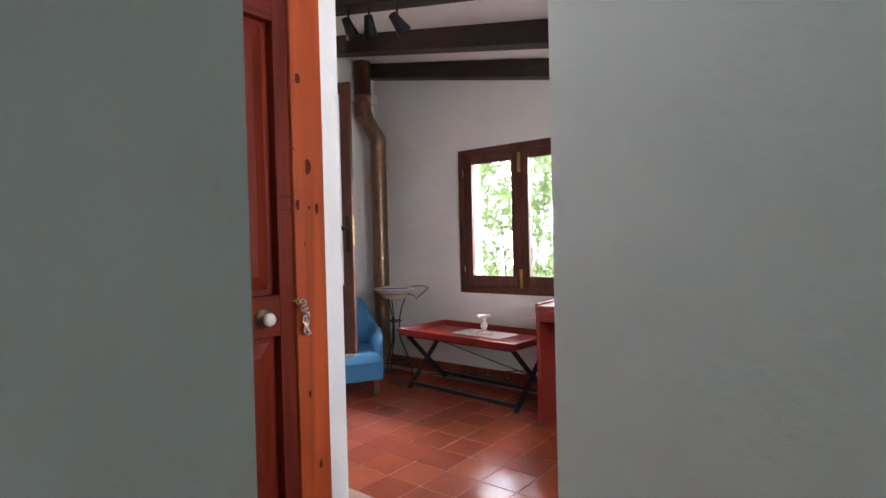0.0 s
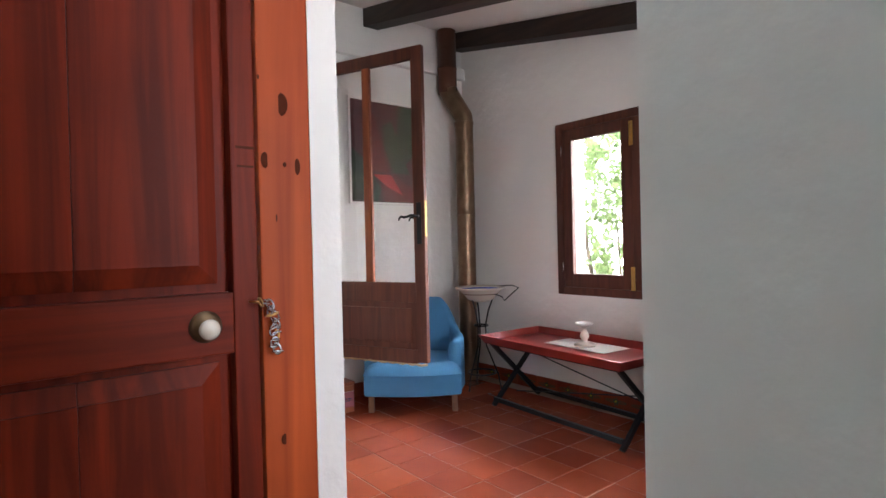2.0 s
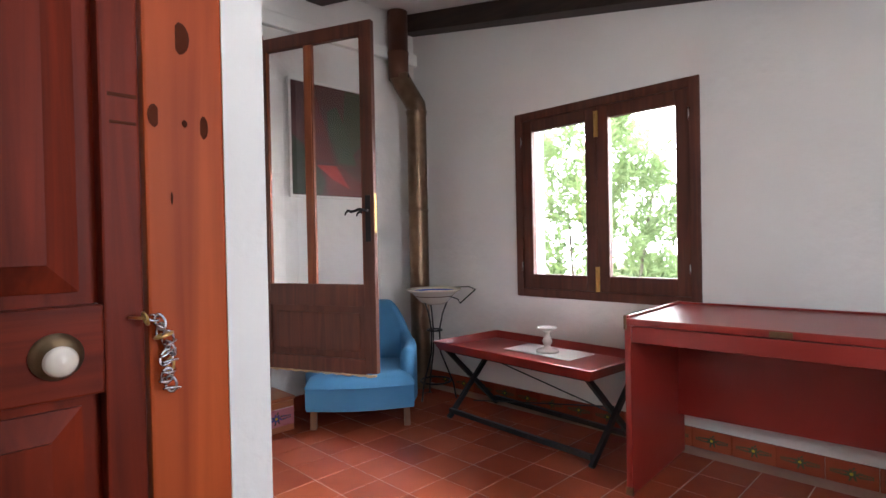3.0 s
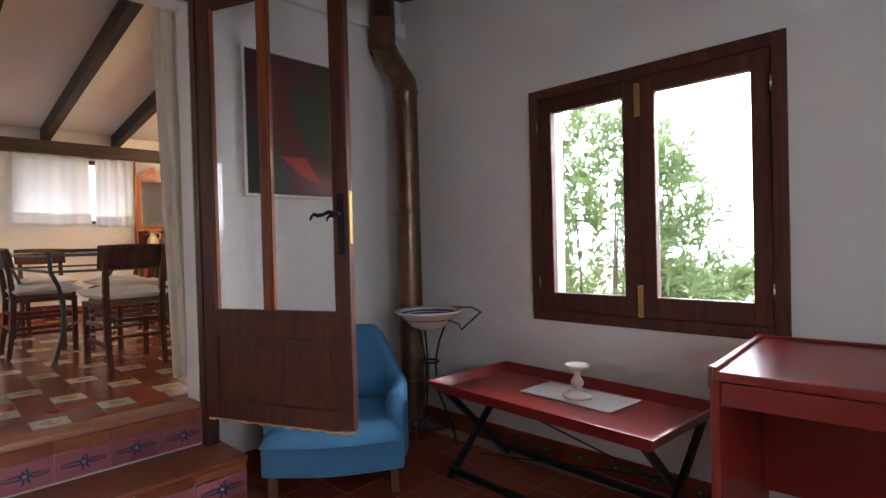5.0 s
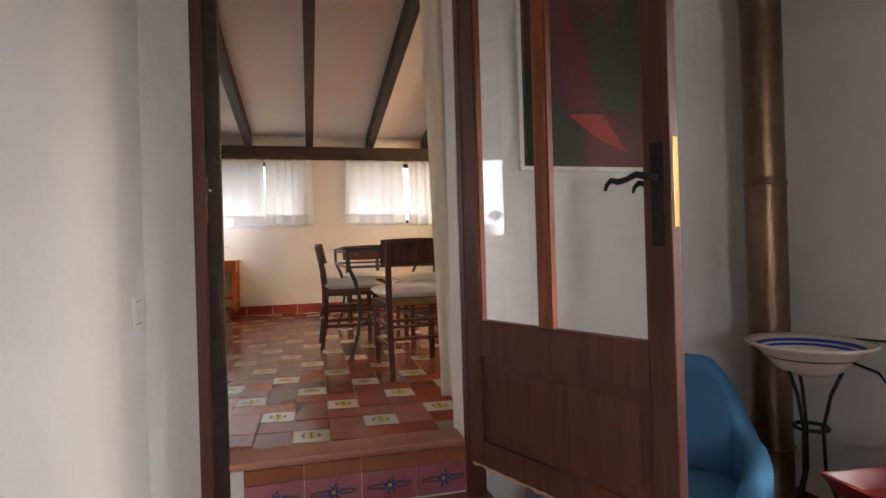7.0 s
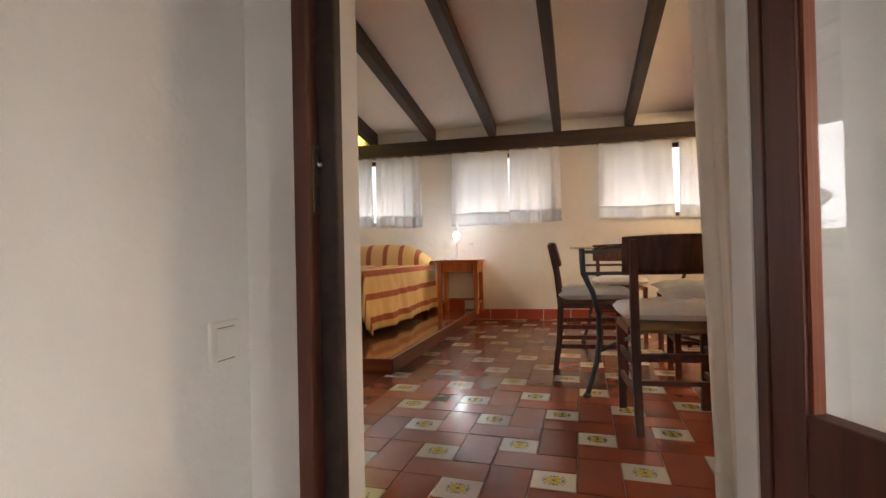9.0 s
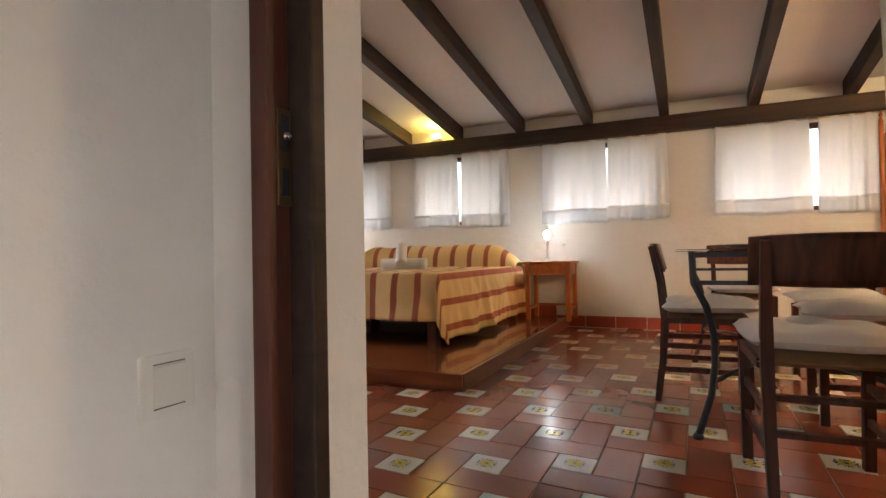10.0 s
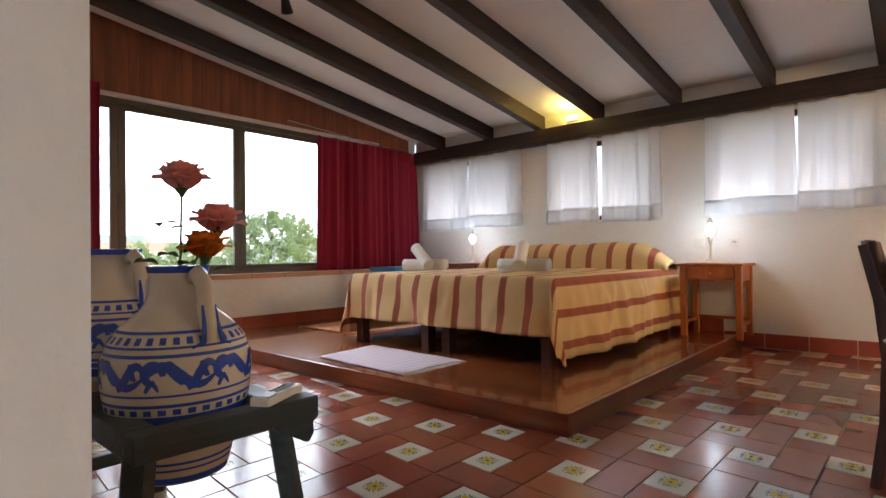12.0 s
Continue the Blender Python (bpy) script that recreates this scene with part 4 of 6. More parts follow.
# desk
def desk():
    x0, x1, y0, y1, h = -1.72, -0.38, 3.09, 3.775, 0.787
    t = thing("desk", pose(x0, y0, 0, 0, 0, 3.2), "red lacquered campaign style desk with brass fittings against the white wall", "desk")
    L, D = x1 - x0, y1 - y0
    boxes("side_panel", [(0, 0.028, 0, D, 0.0, h - 0.03)], RED_PAINT, t, bevel=0.003)
    boxes("side_panel", [(L - 0.028, L, 0, D, 0.0, h - 0.03)], RED_PAINT, t, bevel=0.003)
    boxes("top", [(0.0, L, -0.004, D, h - 0.03, h)], RED_PAINT, t, bevel=0.004)
    boxes("drawer_front", [(0.03, L - 0.03, 0.003, 0.021, h - 0.105, h - 0.034)], RED_PAINT, t, "orange red drawer front", bevel=0.003)
    boxes("drawer_box", [(0.03, L - 0.03, 0.022, D - 0.1, h - 0.105, h - 0.095)], RED_PAINT, t)
    boxes("modesty_panel", [(0.029, L - 0.029, D - 0.10, D - 0.08, 0.22, h - 0.032)], RED_PAINT, t, bevel=0.002)
    boxes("top_edging", [(0.0, 0.022, -0.002, D, h, h + 0.012), (0.022, L, D - 0.02, D, h, h + 0.010)], RED_PAINT, t, bevel=0.003)
    boxes("brass_corner", [(-0.0015, 0.012, -0.006, 0.03, h - 0.05, h + 0.0135)], OLD_BRASS, t, "brass corner", bevel=0.001)
    boxes("brass_foot", [(-0.0015, 0.03, -0.006, 0.012, 0.0, 0.035)], OLD_BRASS, t, "brass foot", bevel=0.001)
    pl = boxes("brass_plate", [(L * 0.42, L * 0.42 + 0.075, -0.007, -0.003, h - 0.028, h - 0.004)], OLD_BRASS, t, "small brass plate", bevel=0.001)
    for k in (0.012, 0.063):
        bm = bmesh.new()
        tube(bm, (L * 0.42 + k, -0.0085, h - 0.016), (L * 0.42 + k, -0.006, h - 0.016), 0.003, seg=8)
        part("screw", bm, OLD_BRASS, pl)
    return t


desk()

# painting
pic = thing("painting", pose(-3.937, 3.02, 1.88), "abstract dark red and green painting in a thin white frame", "painting")
w, h = 0.65, 0.82
boxes("frame", [(0, 0.022, -w / 2, -w / 2 + 0.018, -h / 2, h / 2), (0, 0.022, w / 2 - 0.018, w / 2, -h / 2, h / 2), (0, 0.022, -w / 2 + 0.018, w / 2 - 0.018, h / 2 - 0.018, h / 2), (0, 0.022, -w / 2 + 0.018, w / 2 - 0.018, -h / 2, -h / 2 + 0.018)], RENDER_WHITE, pic, "white frame", bevel=0.003)
canvas = boxes("canvas", [(0.004, 0.012, -w / 2 + 0.018, w / 2 - 0.018, -h / 2 + 0.018, h / 2 - 0.018)], MAROON, pic)
DEEP_RED = material("deep_red_paint", (0.17, 0.012, 0.012), 0.5, second=(0.09, 0.010, 0.012), scale=9)
DEEP_GREEN = material("deep_green_paint", (0.010, 0.028, 0.012), 0.5, second=(0.020, 0.050, 0.018), scale=9)
for lvl, mat_, pts in (
        (1, GREEN_PAINT, ((-0.30, 0.02), (-0.20, -0.05), (-0.12, -0.17), (-0.04, -0.28), (-0.07, -0.385), (-0.30, -0.385))),
        (2, DEEP_RED, ((-0.19, 0.25), (-0.10, 0.30), (-0.02, 0.06), (0.05, -0.16), (-0.11, -0.15), (-0.15, 0.05))),
        (1, DEEP_RED, ((-0.04, -0.25), (0.20, -0.24), (0.30, -0.30), (0.30, -0.385), (-0.02, -0.385))),
        (2, DEEP_GREEN, ((-0.02, 0.21), (0.06, 0.26), (0.13, 0.12), (0.19, -0.06), (0.24, -0.16), (0.08, -0.15), (0.00, 0.03))),
        (1, GREEN_PAINT, ((0.14, 0.385), (0.30, 0.385), (0.30, 0.02), (0.20, -0.08), (0.12, 0.14))),
        (3, BRIGHT_RED, ((-0.11, -0.175), (0.05, -0.17), (0.17, -0.335), (0.02, -0.27))),
        (3, DEEP_RED, ((0.05, -0.17), (0.08, -0.155), (0.26, -0.29), (0.28, -0.36), (0.17, -0.335))),
        (2, MAROON, ((-0.30, 0.30), (-0.22, 0.22), (-0.17, 0.02), (-0.24, -0.02), (-0.30, 0.05)))):
    bm = bmesh.new()
    bm.faces.new([bm.verts.new((0.0122 + 0.0006 * lvl, y, z)) for y, z in pts])
    part("painted_shape", bm, mat_, canvas)


# spotlights
def spot(m, group="spotlights on the beams"):
    t = thing("spotlight", m, "small black spotlight fixed under a dark ceiling beam", "spotlight", group)
    bm = bmesh.new()
    tube(bm, (0, 0, 0), (0, 0, 0.10), 0.006)
    part("stem", bm, BLACK_METAL, t, smooth=True)
    bm = bmesh.new()
    lathe(bm, [(0.001, 0.05), (0.022, 0.045), (0.028, 0.0), (0.036, -0.045), (0.040, -0.062), (0.034, -0.060), (0.030, -0.045), (0.001, -0.030)], 20)
    sh = part("shade", bm, BLACK_METAL, t, smooth=True)
    sh.matrix_local = pose(0, 0, -0.01, 42, 12, 0)
    bm = bmesh.new()
    lathe(bm, [(0.001, -0.058), (0.031, -0.054)], 16)
    gl = part("bulb", bm, STEEL, sh, "pale reflector bulb")
    return t


sp = spot(pose(-2.22, 2.0, slope_low(-2.22) - 0.10))
for x, tn in ((-2.06, 25), (-1.86, -30)):
    copy_thing(sp, pose(x, 2.0, slope_low(x) - 0.10, 0, 0, tn))
copy_thing(sp, pose(-5.86, -0.95, slope_up(-5.86) - 0.10, 0, 0, 120))
copy_thing(sp, pose(-5.66, -0.95, slope_up(-5.66) - 0.10, 0, 0, 40))

# outlet near the floor
boxes("baseboard", [(D0, D0 + 0.012, y1s + 0.02, N - 0.012, 0.0, 0.10)], TERRACOTTA, kind=S_)

# outside: ground, hills, houses, shrubs
ground = wall("ground", [(-400, 400, -400, 400, -3.1, -3.0)], EARTH)


def shrub(x, y, z, rx, ry, h, n, seed, label="tall green oleander bush outside the window", leaf=0.13):
    rnd = random.Random(seed)
    t = thing("oleander", pose(x, y, z), label, "bush")
    bm = bmesh.new()
    for k in range(9):
        a = rnd.uniform(0, 6.28)
        bent(bm, [(0.1 * math.cos(a), 0.1 * math.sin(a), 0), (0.3 * rx * math.cos(a), 0.3 * ry * math.sin(a), h * 0.4), (0.6 * rx * math.cos(a), 0.6 * ry * math.sin(a), h * 0.85)], [0.04, 0.025, 0.01], 6)
    part("trunk", bm, BARK, t, smooth=True)
    bm = bmesh.new()
    me = bpy.data.meshes.new("crown")
    vs, fs = [], []
    tips = []
    for k in range(n // 26):
        a, u = rnd.uniform(0, 6.28), rnd.random()
        zz = h * (0.12 + 0.9 * rnd.random())
        lim = math.sqrt(max(0.05, 1 - (2 * zz / h - 1) ** 2 * 0.75)) * rnd.uniform(0.55, 1.05)
        tips.append(Vector((rx * lim * math.cos(a), ry * lim * math.sin(a), zz)))
    for c in tips:
        ax = Vector((c.x * 0.5, c.y * 0.5, rnd.uniform(0.4, 1.1))).normalized()
        for j in range(26):
            d = (Vector((rnd.gauss(0, 1), rnd.gauss(0, 1), rnd.gauss(0, 1))).normalized() + ax * 0.9).normalized()
            p = c + ax * rnd.uniform(-0.16, 0.16)
            ln, wd = leaf * rnd.uniform(0.6, 1.25), leaf * 0.105
            side = d.cross(Vector((rnd.gauss(0, 1), rnd.gauss(0, 1), rnd.gauss(0, 1)))).normalized() * wd
            b = len(vs)
            vs += [p, p + d * ln * 0.5 + side, p + d * ln - Vector((0, 0, ln * 0.12)), p + d * ln * 0.5 - side]
            fs.append((b, b + 1, b + 2, b + 3))
    bm.free()
    me.from_pydata(vs, [], fs)
    me.materials.append(BUSH_LEAF)
    cr = new("crown", me)
    cr.parent = t
    tagged(cr, kind="stuff")
    return t


shrub(-4.15, 7.0, -3.0, 1.35, 0.9, 5.5, 17000, 3, leaf=0.17)
shrub(-3.15, 7.7, -3.0, 1.25, 0.9, 3.8, 11000, 5, "wide green oleander bush outside the window", 0.17)
shrub(-1.1, 9.4, -3.0, 1.7, 1.1, 3.7, 14000, 8, "low spreading oleander bush beyond the window", 0.2)
shrub(-13.6, -14.0, -3.0, 1.9, 1.5, 5.4, 16000, 11, "round green tree far outside the big window", 0.26)
shrub(-11.2, -16.5, -3.0, 2.2, 1.6, 4.4, 12000, 12, "broad green tree in the distance", 0.3)


def house(x, y, w, d, h, turn, label):
    t = thing("house", pose(x, y, -3.0, 0, 0, turn), label, "house")
    boxes("wall", [(-w / 2, w / 2, -d / 2, d / 2, 0, h)], RENDER_WHITE, t)
    bm = bmesh.new()
    for p in ((-w / 2 - 0.4, -d / 2 - 0.4, h), (w / 2 + 0.4, -d / 2 - 0.4, h), (w / 2 + 0.4, d / 2 + 0.4, h), (-w / 2 - 0.4, d / 2 + 0.4, h), (-w / 2 - 0.4, 0, h + 1.2), (w / 2 + 0.4, 0, h + 1.2)):
        bm.verts.new(p)
    bmesh.ops.convex_hull(bm, input=bm.verts)
    part("roof", bm, ROOF_TILE, t)
    for s in (-1, 1):
        for k in range(3):
            win_ = boxes("window", [(-w / 3 + k * w / 3 - 0.5, -w / 3 + k * w / 3 + 0.5, s * d / 2 - 0.03, s * d / 2 + 0.03, h * 0.35, h * 0.7)], DARK_WOOD, t)
            boxes("pane", [(-w / 3 + k * w / 3 - 0.4, -w / 3 + k * w / 3 + 0.4, s * (d / 2 + 0.032), s * (d / 2 + 0.036), h * 0.38, h * 0.67)] if s > 0 else [(-w / 3 + k * w / 3 - 0.4, -w / 3 + k * w / 3 + 0.4, -(d / 2 + 0.036), -(d / 2 + 0.032), h * 0.38, h * 0.67)], GLASS, win_)
    return t


house(2, 45, 12, 8, 3.2, 20, "long white rendered house with a clay tile roof, far off")
house(-30, -70, 18, 9, 5.0, -15, "white rendered farmhouse with a clay tile roof, far off")
house(-17, -60, 10, 8, 4.2, 10, "small white rendered house with a clay tile roof, far off")
bm = bmesh.new()
for s, r in ((-1, 0), (1, 1)):
    prev = None
    for k in range(61):
        x = -380 + 760 * k / 60
        top = 12 + 11 * noise.noise(Vector((x / 70, r * 9, 0))) + 8 * noise.noise(Vector((x / 23, r * 5, 3)))
        if s > 0:
            top *= 0.4
        cur = (bm.verts.new((x, s * 330, -3)), bm.verts.new((x, s * 350, top)), bm.verts.new((x, s * 390, -3)))
        if prev:
            bm.faces.new((prev[0], cur[0], cur[1], prev[1])), bm.faces.new((prev[1], cur[1], cur[2], prev[2]))
        prev = cur
part("backdrop", bm, HILL, kind=S_)
# glowing sheet far behind the shrubs, added to whiten sky and light the room
GLOW_SHEET = glow("glow_sheet", (0.93, 0.96, 1.0), 3.0)
wall("backdrop", [(-90, 80, 75, 75.5, -3, 60)], GLOW_SHEET)
# second glowing sheet past the hills, added to brighten the big window and its reflection
wall("backdrop", [(-420, 320, -411, -410, -3, 260)], glow("far_glow_sheet", (0.93, 0.96, 1.0), 1.7))

# ---- bedroom ----
plat = thing("bed_platform", pose(0, 0, 0), "low varnished wooden bed platform on the tiled floor", "platform")
boxes("core", [(W + 0.002, -6.03, S + 0.002, 0.915, F, P - 0.018)], PLATFORM_WOOD, plat)
boxes("edge_board", [(-6.03, -6.005, S + 0.004, 0.94, F, P - 0.001)], PLATFORM_WOOD, plat, "reddish edge board", bevel=0.003)
boxes("edge_board", [(W + 0.002, -6.03, 0.915, 0.94, F, P - 0.001)], grained("platform_edge", (0.26, 0.07, 0.024), (0.14, 0.03, 0.012), 0.3, axis=0, rings=9, coat=0.3), plat, "reddish edge board", bevel=0.003)
x = W + 0.004
plank_wood = PLATFORM_WOOD
while x < -6.05:
    x2 = min(x + 0.198, -6.028)
    boxes("plank", [(x + 0.001, x2 - 0.001, S + 0.004, 0.913, P - 0.0178, P)], plank_wood, plat)
    x = x2


def bed():
    x0, x1, y0, y1, top = -8.88, -6.76, -1.40, 0.44, 1.06
    t = thing("bed", pose(0, 0, 0), "wide double bed with a yellow and brick red striped bedspread", "bed")
    for x in (x1 - 0.05, x0 + 0.1):
        for y in (y0 + 0.05, (y0 + y1) / 2 - 0.14, (y0 + y1) / 2 + 0.06, y1 - 0.06):
            boxes("leg", [(x - 0.04, x + 0.04, y - 0.035, y + 0.035, P, 0.76)], DARK_WOOD, t, bevel=0.004)
    ym = (y0 + y1) / 2
    for a, b in ((y0 + 0.01, ym - 0.005), (ym + 0.005, y1 - 0.01)):
        boxes("bed_base", [(x0, x1 - 0.01, a, b, 0.76, 0.83)], CHAIR_WOOD, t, bevel=0.004)
        boxes("mattress", [(x0, x1 - 0.01, a, b, 0.83, top - 0.012)], WHITE_CLOTH, t, bevel=0.02)
    fx, fy = 0.36, 0.50   # how far it hangs at the foot and at the sides

    def place(a, b):
        v = -(x1 - x0) + a * ((x1 - x0) + fx)
        u = -fy + b * ((y1 - y0) + 2 * fy)
        cx = min(v, 0)
        if u < 0:
            cy, du = y0, -u
            sy = -1
        elif u > y1 - y0:
            cy, du = y1, u - (y1 - y0)
            sy = 1
        else:
            cy, du, sy = y0 + u, 0, 0
        dv = max(v, 0)
        r = math.hypot(du, dv)
        if r == 0:
            return (x1 + cx, cy, top + 0.003 * math.sin(u * 9 + v * 3) * math.sin(v * 5) + 0.010 * max(0, noise.noise(Vector((cx * 3, cy * 5, 2)))))
        ang = math.atan2(du, dv)
        both = min(1, 4 * min(du, dv) / r)
        r = min(r, 0.50 + 0.03 * math.sin(6 * ang))
        wave = 0.026 * math.sin(11 * (cy + 0.4 * cx) + 1.3 * math.sin(3 * cx)) + 0.008 * math.sin(23 * cy + 17 * cx)
        out = 0.035 * (1 - math.exp(-r * 14)) + (0.07 * r + wave * r * 2.2) + both * 0.10 * r
        if sy > 0:
            out += 0.0
        crease = noise.noise(Vector((cx * 5 + 3, cy * 5, r * 3))) + 0.5 * noise.noise(Vector((cx * 13, cy * 13, r * 5)))
        out += 0.042 * crease * min(1, r * 6)
        drop = r * 0.985 - 0.014
        return (x1 + cx + math.cos(ang) * out, cy + sy * math.sin(ang) * out, top - max(drop, 0) - 0.006 * (1 - math.exp(-r * 40)))

    bm = bmesh.new()
    sheet(bm, place, 110, 130, lambda a, b: (b * ((y1 - y0) + 2 * fy) - fy + 0.02, a * 2.5))
    thick(part("bedspread", bm, SPREAD, t, smooth=True), 0.004)

    def roll(a, b):
        s = a * 2.06 - 0.07
        end = max(0, (0.14 - a) / 0.14, (a - 0.86) / 0.14)
        r = 1 - 0.80 * end ** 1.6
        ang = math.pi * (1.12 * b - 0.04)
        y = y0 - 0.06 + s * 0.98
        return (-8.70 + 0.17 * math.cos(ang) * (0.8 + 0.2 * r) + 0.02 * math.sin(a * 15), y, top - 0.01 + (0.245 * r + 0.008 * math.sin(a * 20)) * max(0, math.sin(ang)) ** 0.7)

    bm = bmesh.new()
    sheet(bm, roll, 80, 24, lambda a, b: (a * 2.0 + 0.03, b))
    thick(part("covered_bolster", bm, SPREAD, t, "striped roll of pillows under the bedspread", smooth=True), 0.004)
    return t


bed()


def towel_roll(parent, m, length=0.28, r=0.045):
    bm = bmesh.new()
    sp_ = []
    for k in range(90):
        a = k / 89 * 7.4 * math.pi
        rr = r * (0.12 + 0.88 * k / 89)
        sp_.append((rr * math.cos(a), rr * math.sin(a)))
    n_ = 10
    grid = [[bm.verts.new((length * (i / n_ - 0.5), x_, z_)) for x_, z_ in sp_] for i in range(n_ + 1)]
    for i in range(n_):
        for k in range(89):
            bm.faces.new((grid[i][k], grid[i][k + 1], grid[i + 1][k + 1], grid[i + 1][k]))
    ob = thick(part("rolled_towel", bm, TOWEL, parent, smooth=True), 0.010)
    ob.matrix_local = m
    return ob


def towels(m, twist):
    """One roll lies across, the other leans over it with its end on the bed."""
    t = thing("towels", m, "pile of rolled white towels lying on the striped bedspread", "towels", "rolled towels on the bed")
    towel_roll(t, pose(0, 0, 0.060, 0, 0, 90), 0.43, 0.050)
    towel_roll(t, pose(0.045, 0.0, 0.135, 0, 0, twist) @ pose(0, 0, 0, 0, 33, 0), 0.29, 0.050)
    return t


towels(pose(-7.50, -0.24, 1.06, 0, 0, 4), 22)
towels(pose(-7.52, -1.32, 1.06, 0, 0, 14), 58)


def nightstand(m, label):
    t = thing("nightstand", m, label, "nightstand", "nightstands beside the bed")
    w, d, h = 0.49, 0.40, 0.59
    boxes("top", [(-0.01, d + 0.01, -w / 2, w / 2, h - 0.022, h)], NIGHT_PINE, t, bevel=0.005)
    boxes("apron", [(0.02, 0.035, -w / 2 + 0.065, w / 2 - 0.065, h - 0.14, h - 0.022), (0.05, d - 0.05, w / 2 - 0.045, w / 2 - 0.03, h - 0.14, h - 0.022), (0.05, d - 0.05, -w / 2 + 0.03, -w / 2 + 0.045, h - 0.14, h - 0.022), (d - 0.035, d - 0.022, -w / 2 + 0.065, w / 2 - 0.065, h - 0.14, h - 0.13)], NIGHT_PINE, t, bevel=0.002)
    dr = boxes("drawer", [(d - 0.04, d - 0.018, -w / 2 + 0.075, w / 2 - 0.075, h - 0.125, h - 0.03)], NIGHT_PINE, t, bevel=0.004)
    bm = bmesh.new()
    lathe(bm, [(0.006, 0), (0.006, 0.010), (0.013, 0.016), (0.013, 0.022), (0.006, 0.027), (0.0005, 0.028)], 16)
    kn = part("knob", bm, NIGHT_PINE, dr, smooth=True)
    kn.matrix_local = pose(d - 0.018, 0, h - 0.078, 0, 90, 0)
    for x in (0.035, d - 0.04):
        for y in (-w / 2 + 0.04, w / 2 - 0.04):
            boxes("leg", [(x - 0.022, x + 0.022, y - 0.022, y + 0.022, 0, h - 0.022)], NIGHT_PINE, t, bevel=0.004)
    for y in (-w / 2 + 0.04, w / 2 - 0.04):
        boxes("stretcher", [(0.057, d - 0.062, y - 0.009, y + 0.009, 0.10, 0.125)], NIGHT_PINE, t, bevel=0.002)
    boxes("stretcher", [(0.026, 0.044, -w / 2 + 0.062, w / 2 - 0.062, 0.12, 0.145)], NIGHT_PINE, t, bevel=0.002)
    return t


nightstand(pose(-8.93, 0.81, P), "varnished pine nightstand with a drawer, under a lit lamp")
nightstand(pose(-8.93, -1.75, P), "varnished pine nightstand between the bed and the red curtain")


def bedside_lamp(m):
    t = thing("table_lamp", m, "small white table lamp with a bare glowing bulb on the nightstand", "lamp", "bedside lamps")
    bm = bmesh.new()
    lathe(bm, [(0.001, 0), (0.055, 0.001), (0.055, 0.010), (0.030, 0.018), (0.013, 0.03), (0.010, 0.10), (0.012, 0.17), (0.018, 0.18), (0.018, 0.215), (0.012, 0.22)], 24)
    part("base", bm, WHITE_CERAMIC, t, smooth=True)
    bm = bmesh.new()
    lathe(bm, [(0.012, 0.22), (0.020, 0.235), (0.033, 0.262), (0.035, 0.28), (0.028, 0.302), (0.010, 0.315), (0.0005, 0.317)], 20)
    part("bulb", bm, BULB_COOL, t, "bright cool white bulb", smooth=True).visible_shadow = False
    bm = bmesh.new()
    lathe(bm, [(0.020, 0.328), (0.019, 0.345), (0.012, 0.356), (0.006, 0.376), (0.001, 0.378)], 20)
    part("cap", bm, WHITE_PLASTIC, t, smooth=True)
    bm = bmesh.new()
    bent(bm, [(-0.018, 0, 0.20), (-0.052, 0, 0.27), (-0.05, 0, 0.327)], 0.003, 6)
    part("arm", bm, WHITE_PLASTIC, t, smooth=True)
    return t


la = bedside_lamp(pose(-8.70, 0.78, P + 0.591))
copy_thing(la, pose(-8.70, -1.70, P + 0.591))


def socket(m, label, holes):
    t = thing("wall_socket", m, label, "socket")
    boxes("plate", [(0, 0.009, -0.042, 0.042, -0.042, 0.042)], WHITE_PLASTIC, t, bevel=0.003)
    if holes:
        bm = bmesh.new()
        lathe(bm, [(0.022, 0.012), (0.020, 0.012), (0.019, 0.0095), (0.0005, 0.0095)], 20)
        c = part("cup", bm, WHITE_PLASTIC, t, smooth=True)
        c.matrix_local = pose(0, 0, 0, 0, 90, 0)
        for y in (-0.0095, 0.0095):
            boxes("hole", [(0.0093, 0.0105, y - 0.003, y + 0.003, -0.003, 0.003)], DARK_PLASTIC, t)
    else:
        boxes("rocker", [(0.0092, 0.012, -0.026, 0.026, -0.026, 0.026)], WHITE_PLASTIC, t, bevel=0.002)
    return t


for y, z, hl in ((0.62, 1.28, False), (0.90, 1.28, True), (-1.52, 1.27, True), (-1.38, 1.27, False), (3.2, 0.68, True)):
    socket(pose(W + 0.001, y, z), "white plastic wall socket beside the nightstand" if hl else "white plastic light switch above the nightstand", hl)

# cable of the lamp
bm = bmesh.new()
bent(bm, [(W + 0.02, 0.90, 1.26), (W + 0.012, 0.91, 1.12), (W + 0.012, 0.86, 0.95), (W + 0.012, 0.92, 0.84), (W + 0.012, 0.88, 0.76), (W + 0.012, 0.95, 0.90), (W + 0.012, 0.94, 1.02)], 0.003, 6)
tagged(part("lamp_cable", bm, WHITE_PLASTIC, smooth=True), "thin white cable hanging behind the nightstand", "cable")

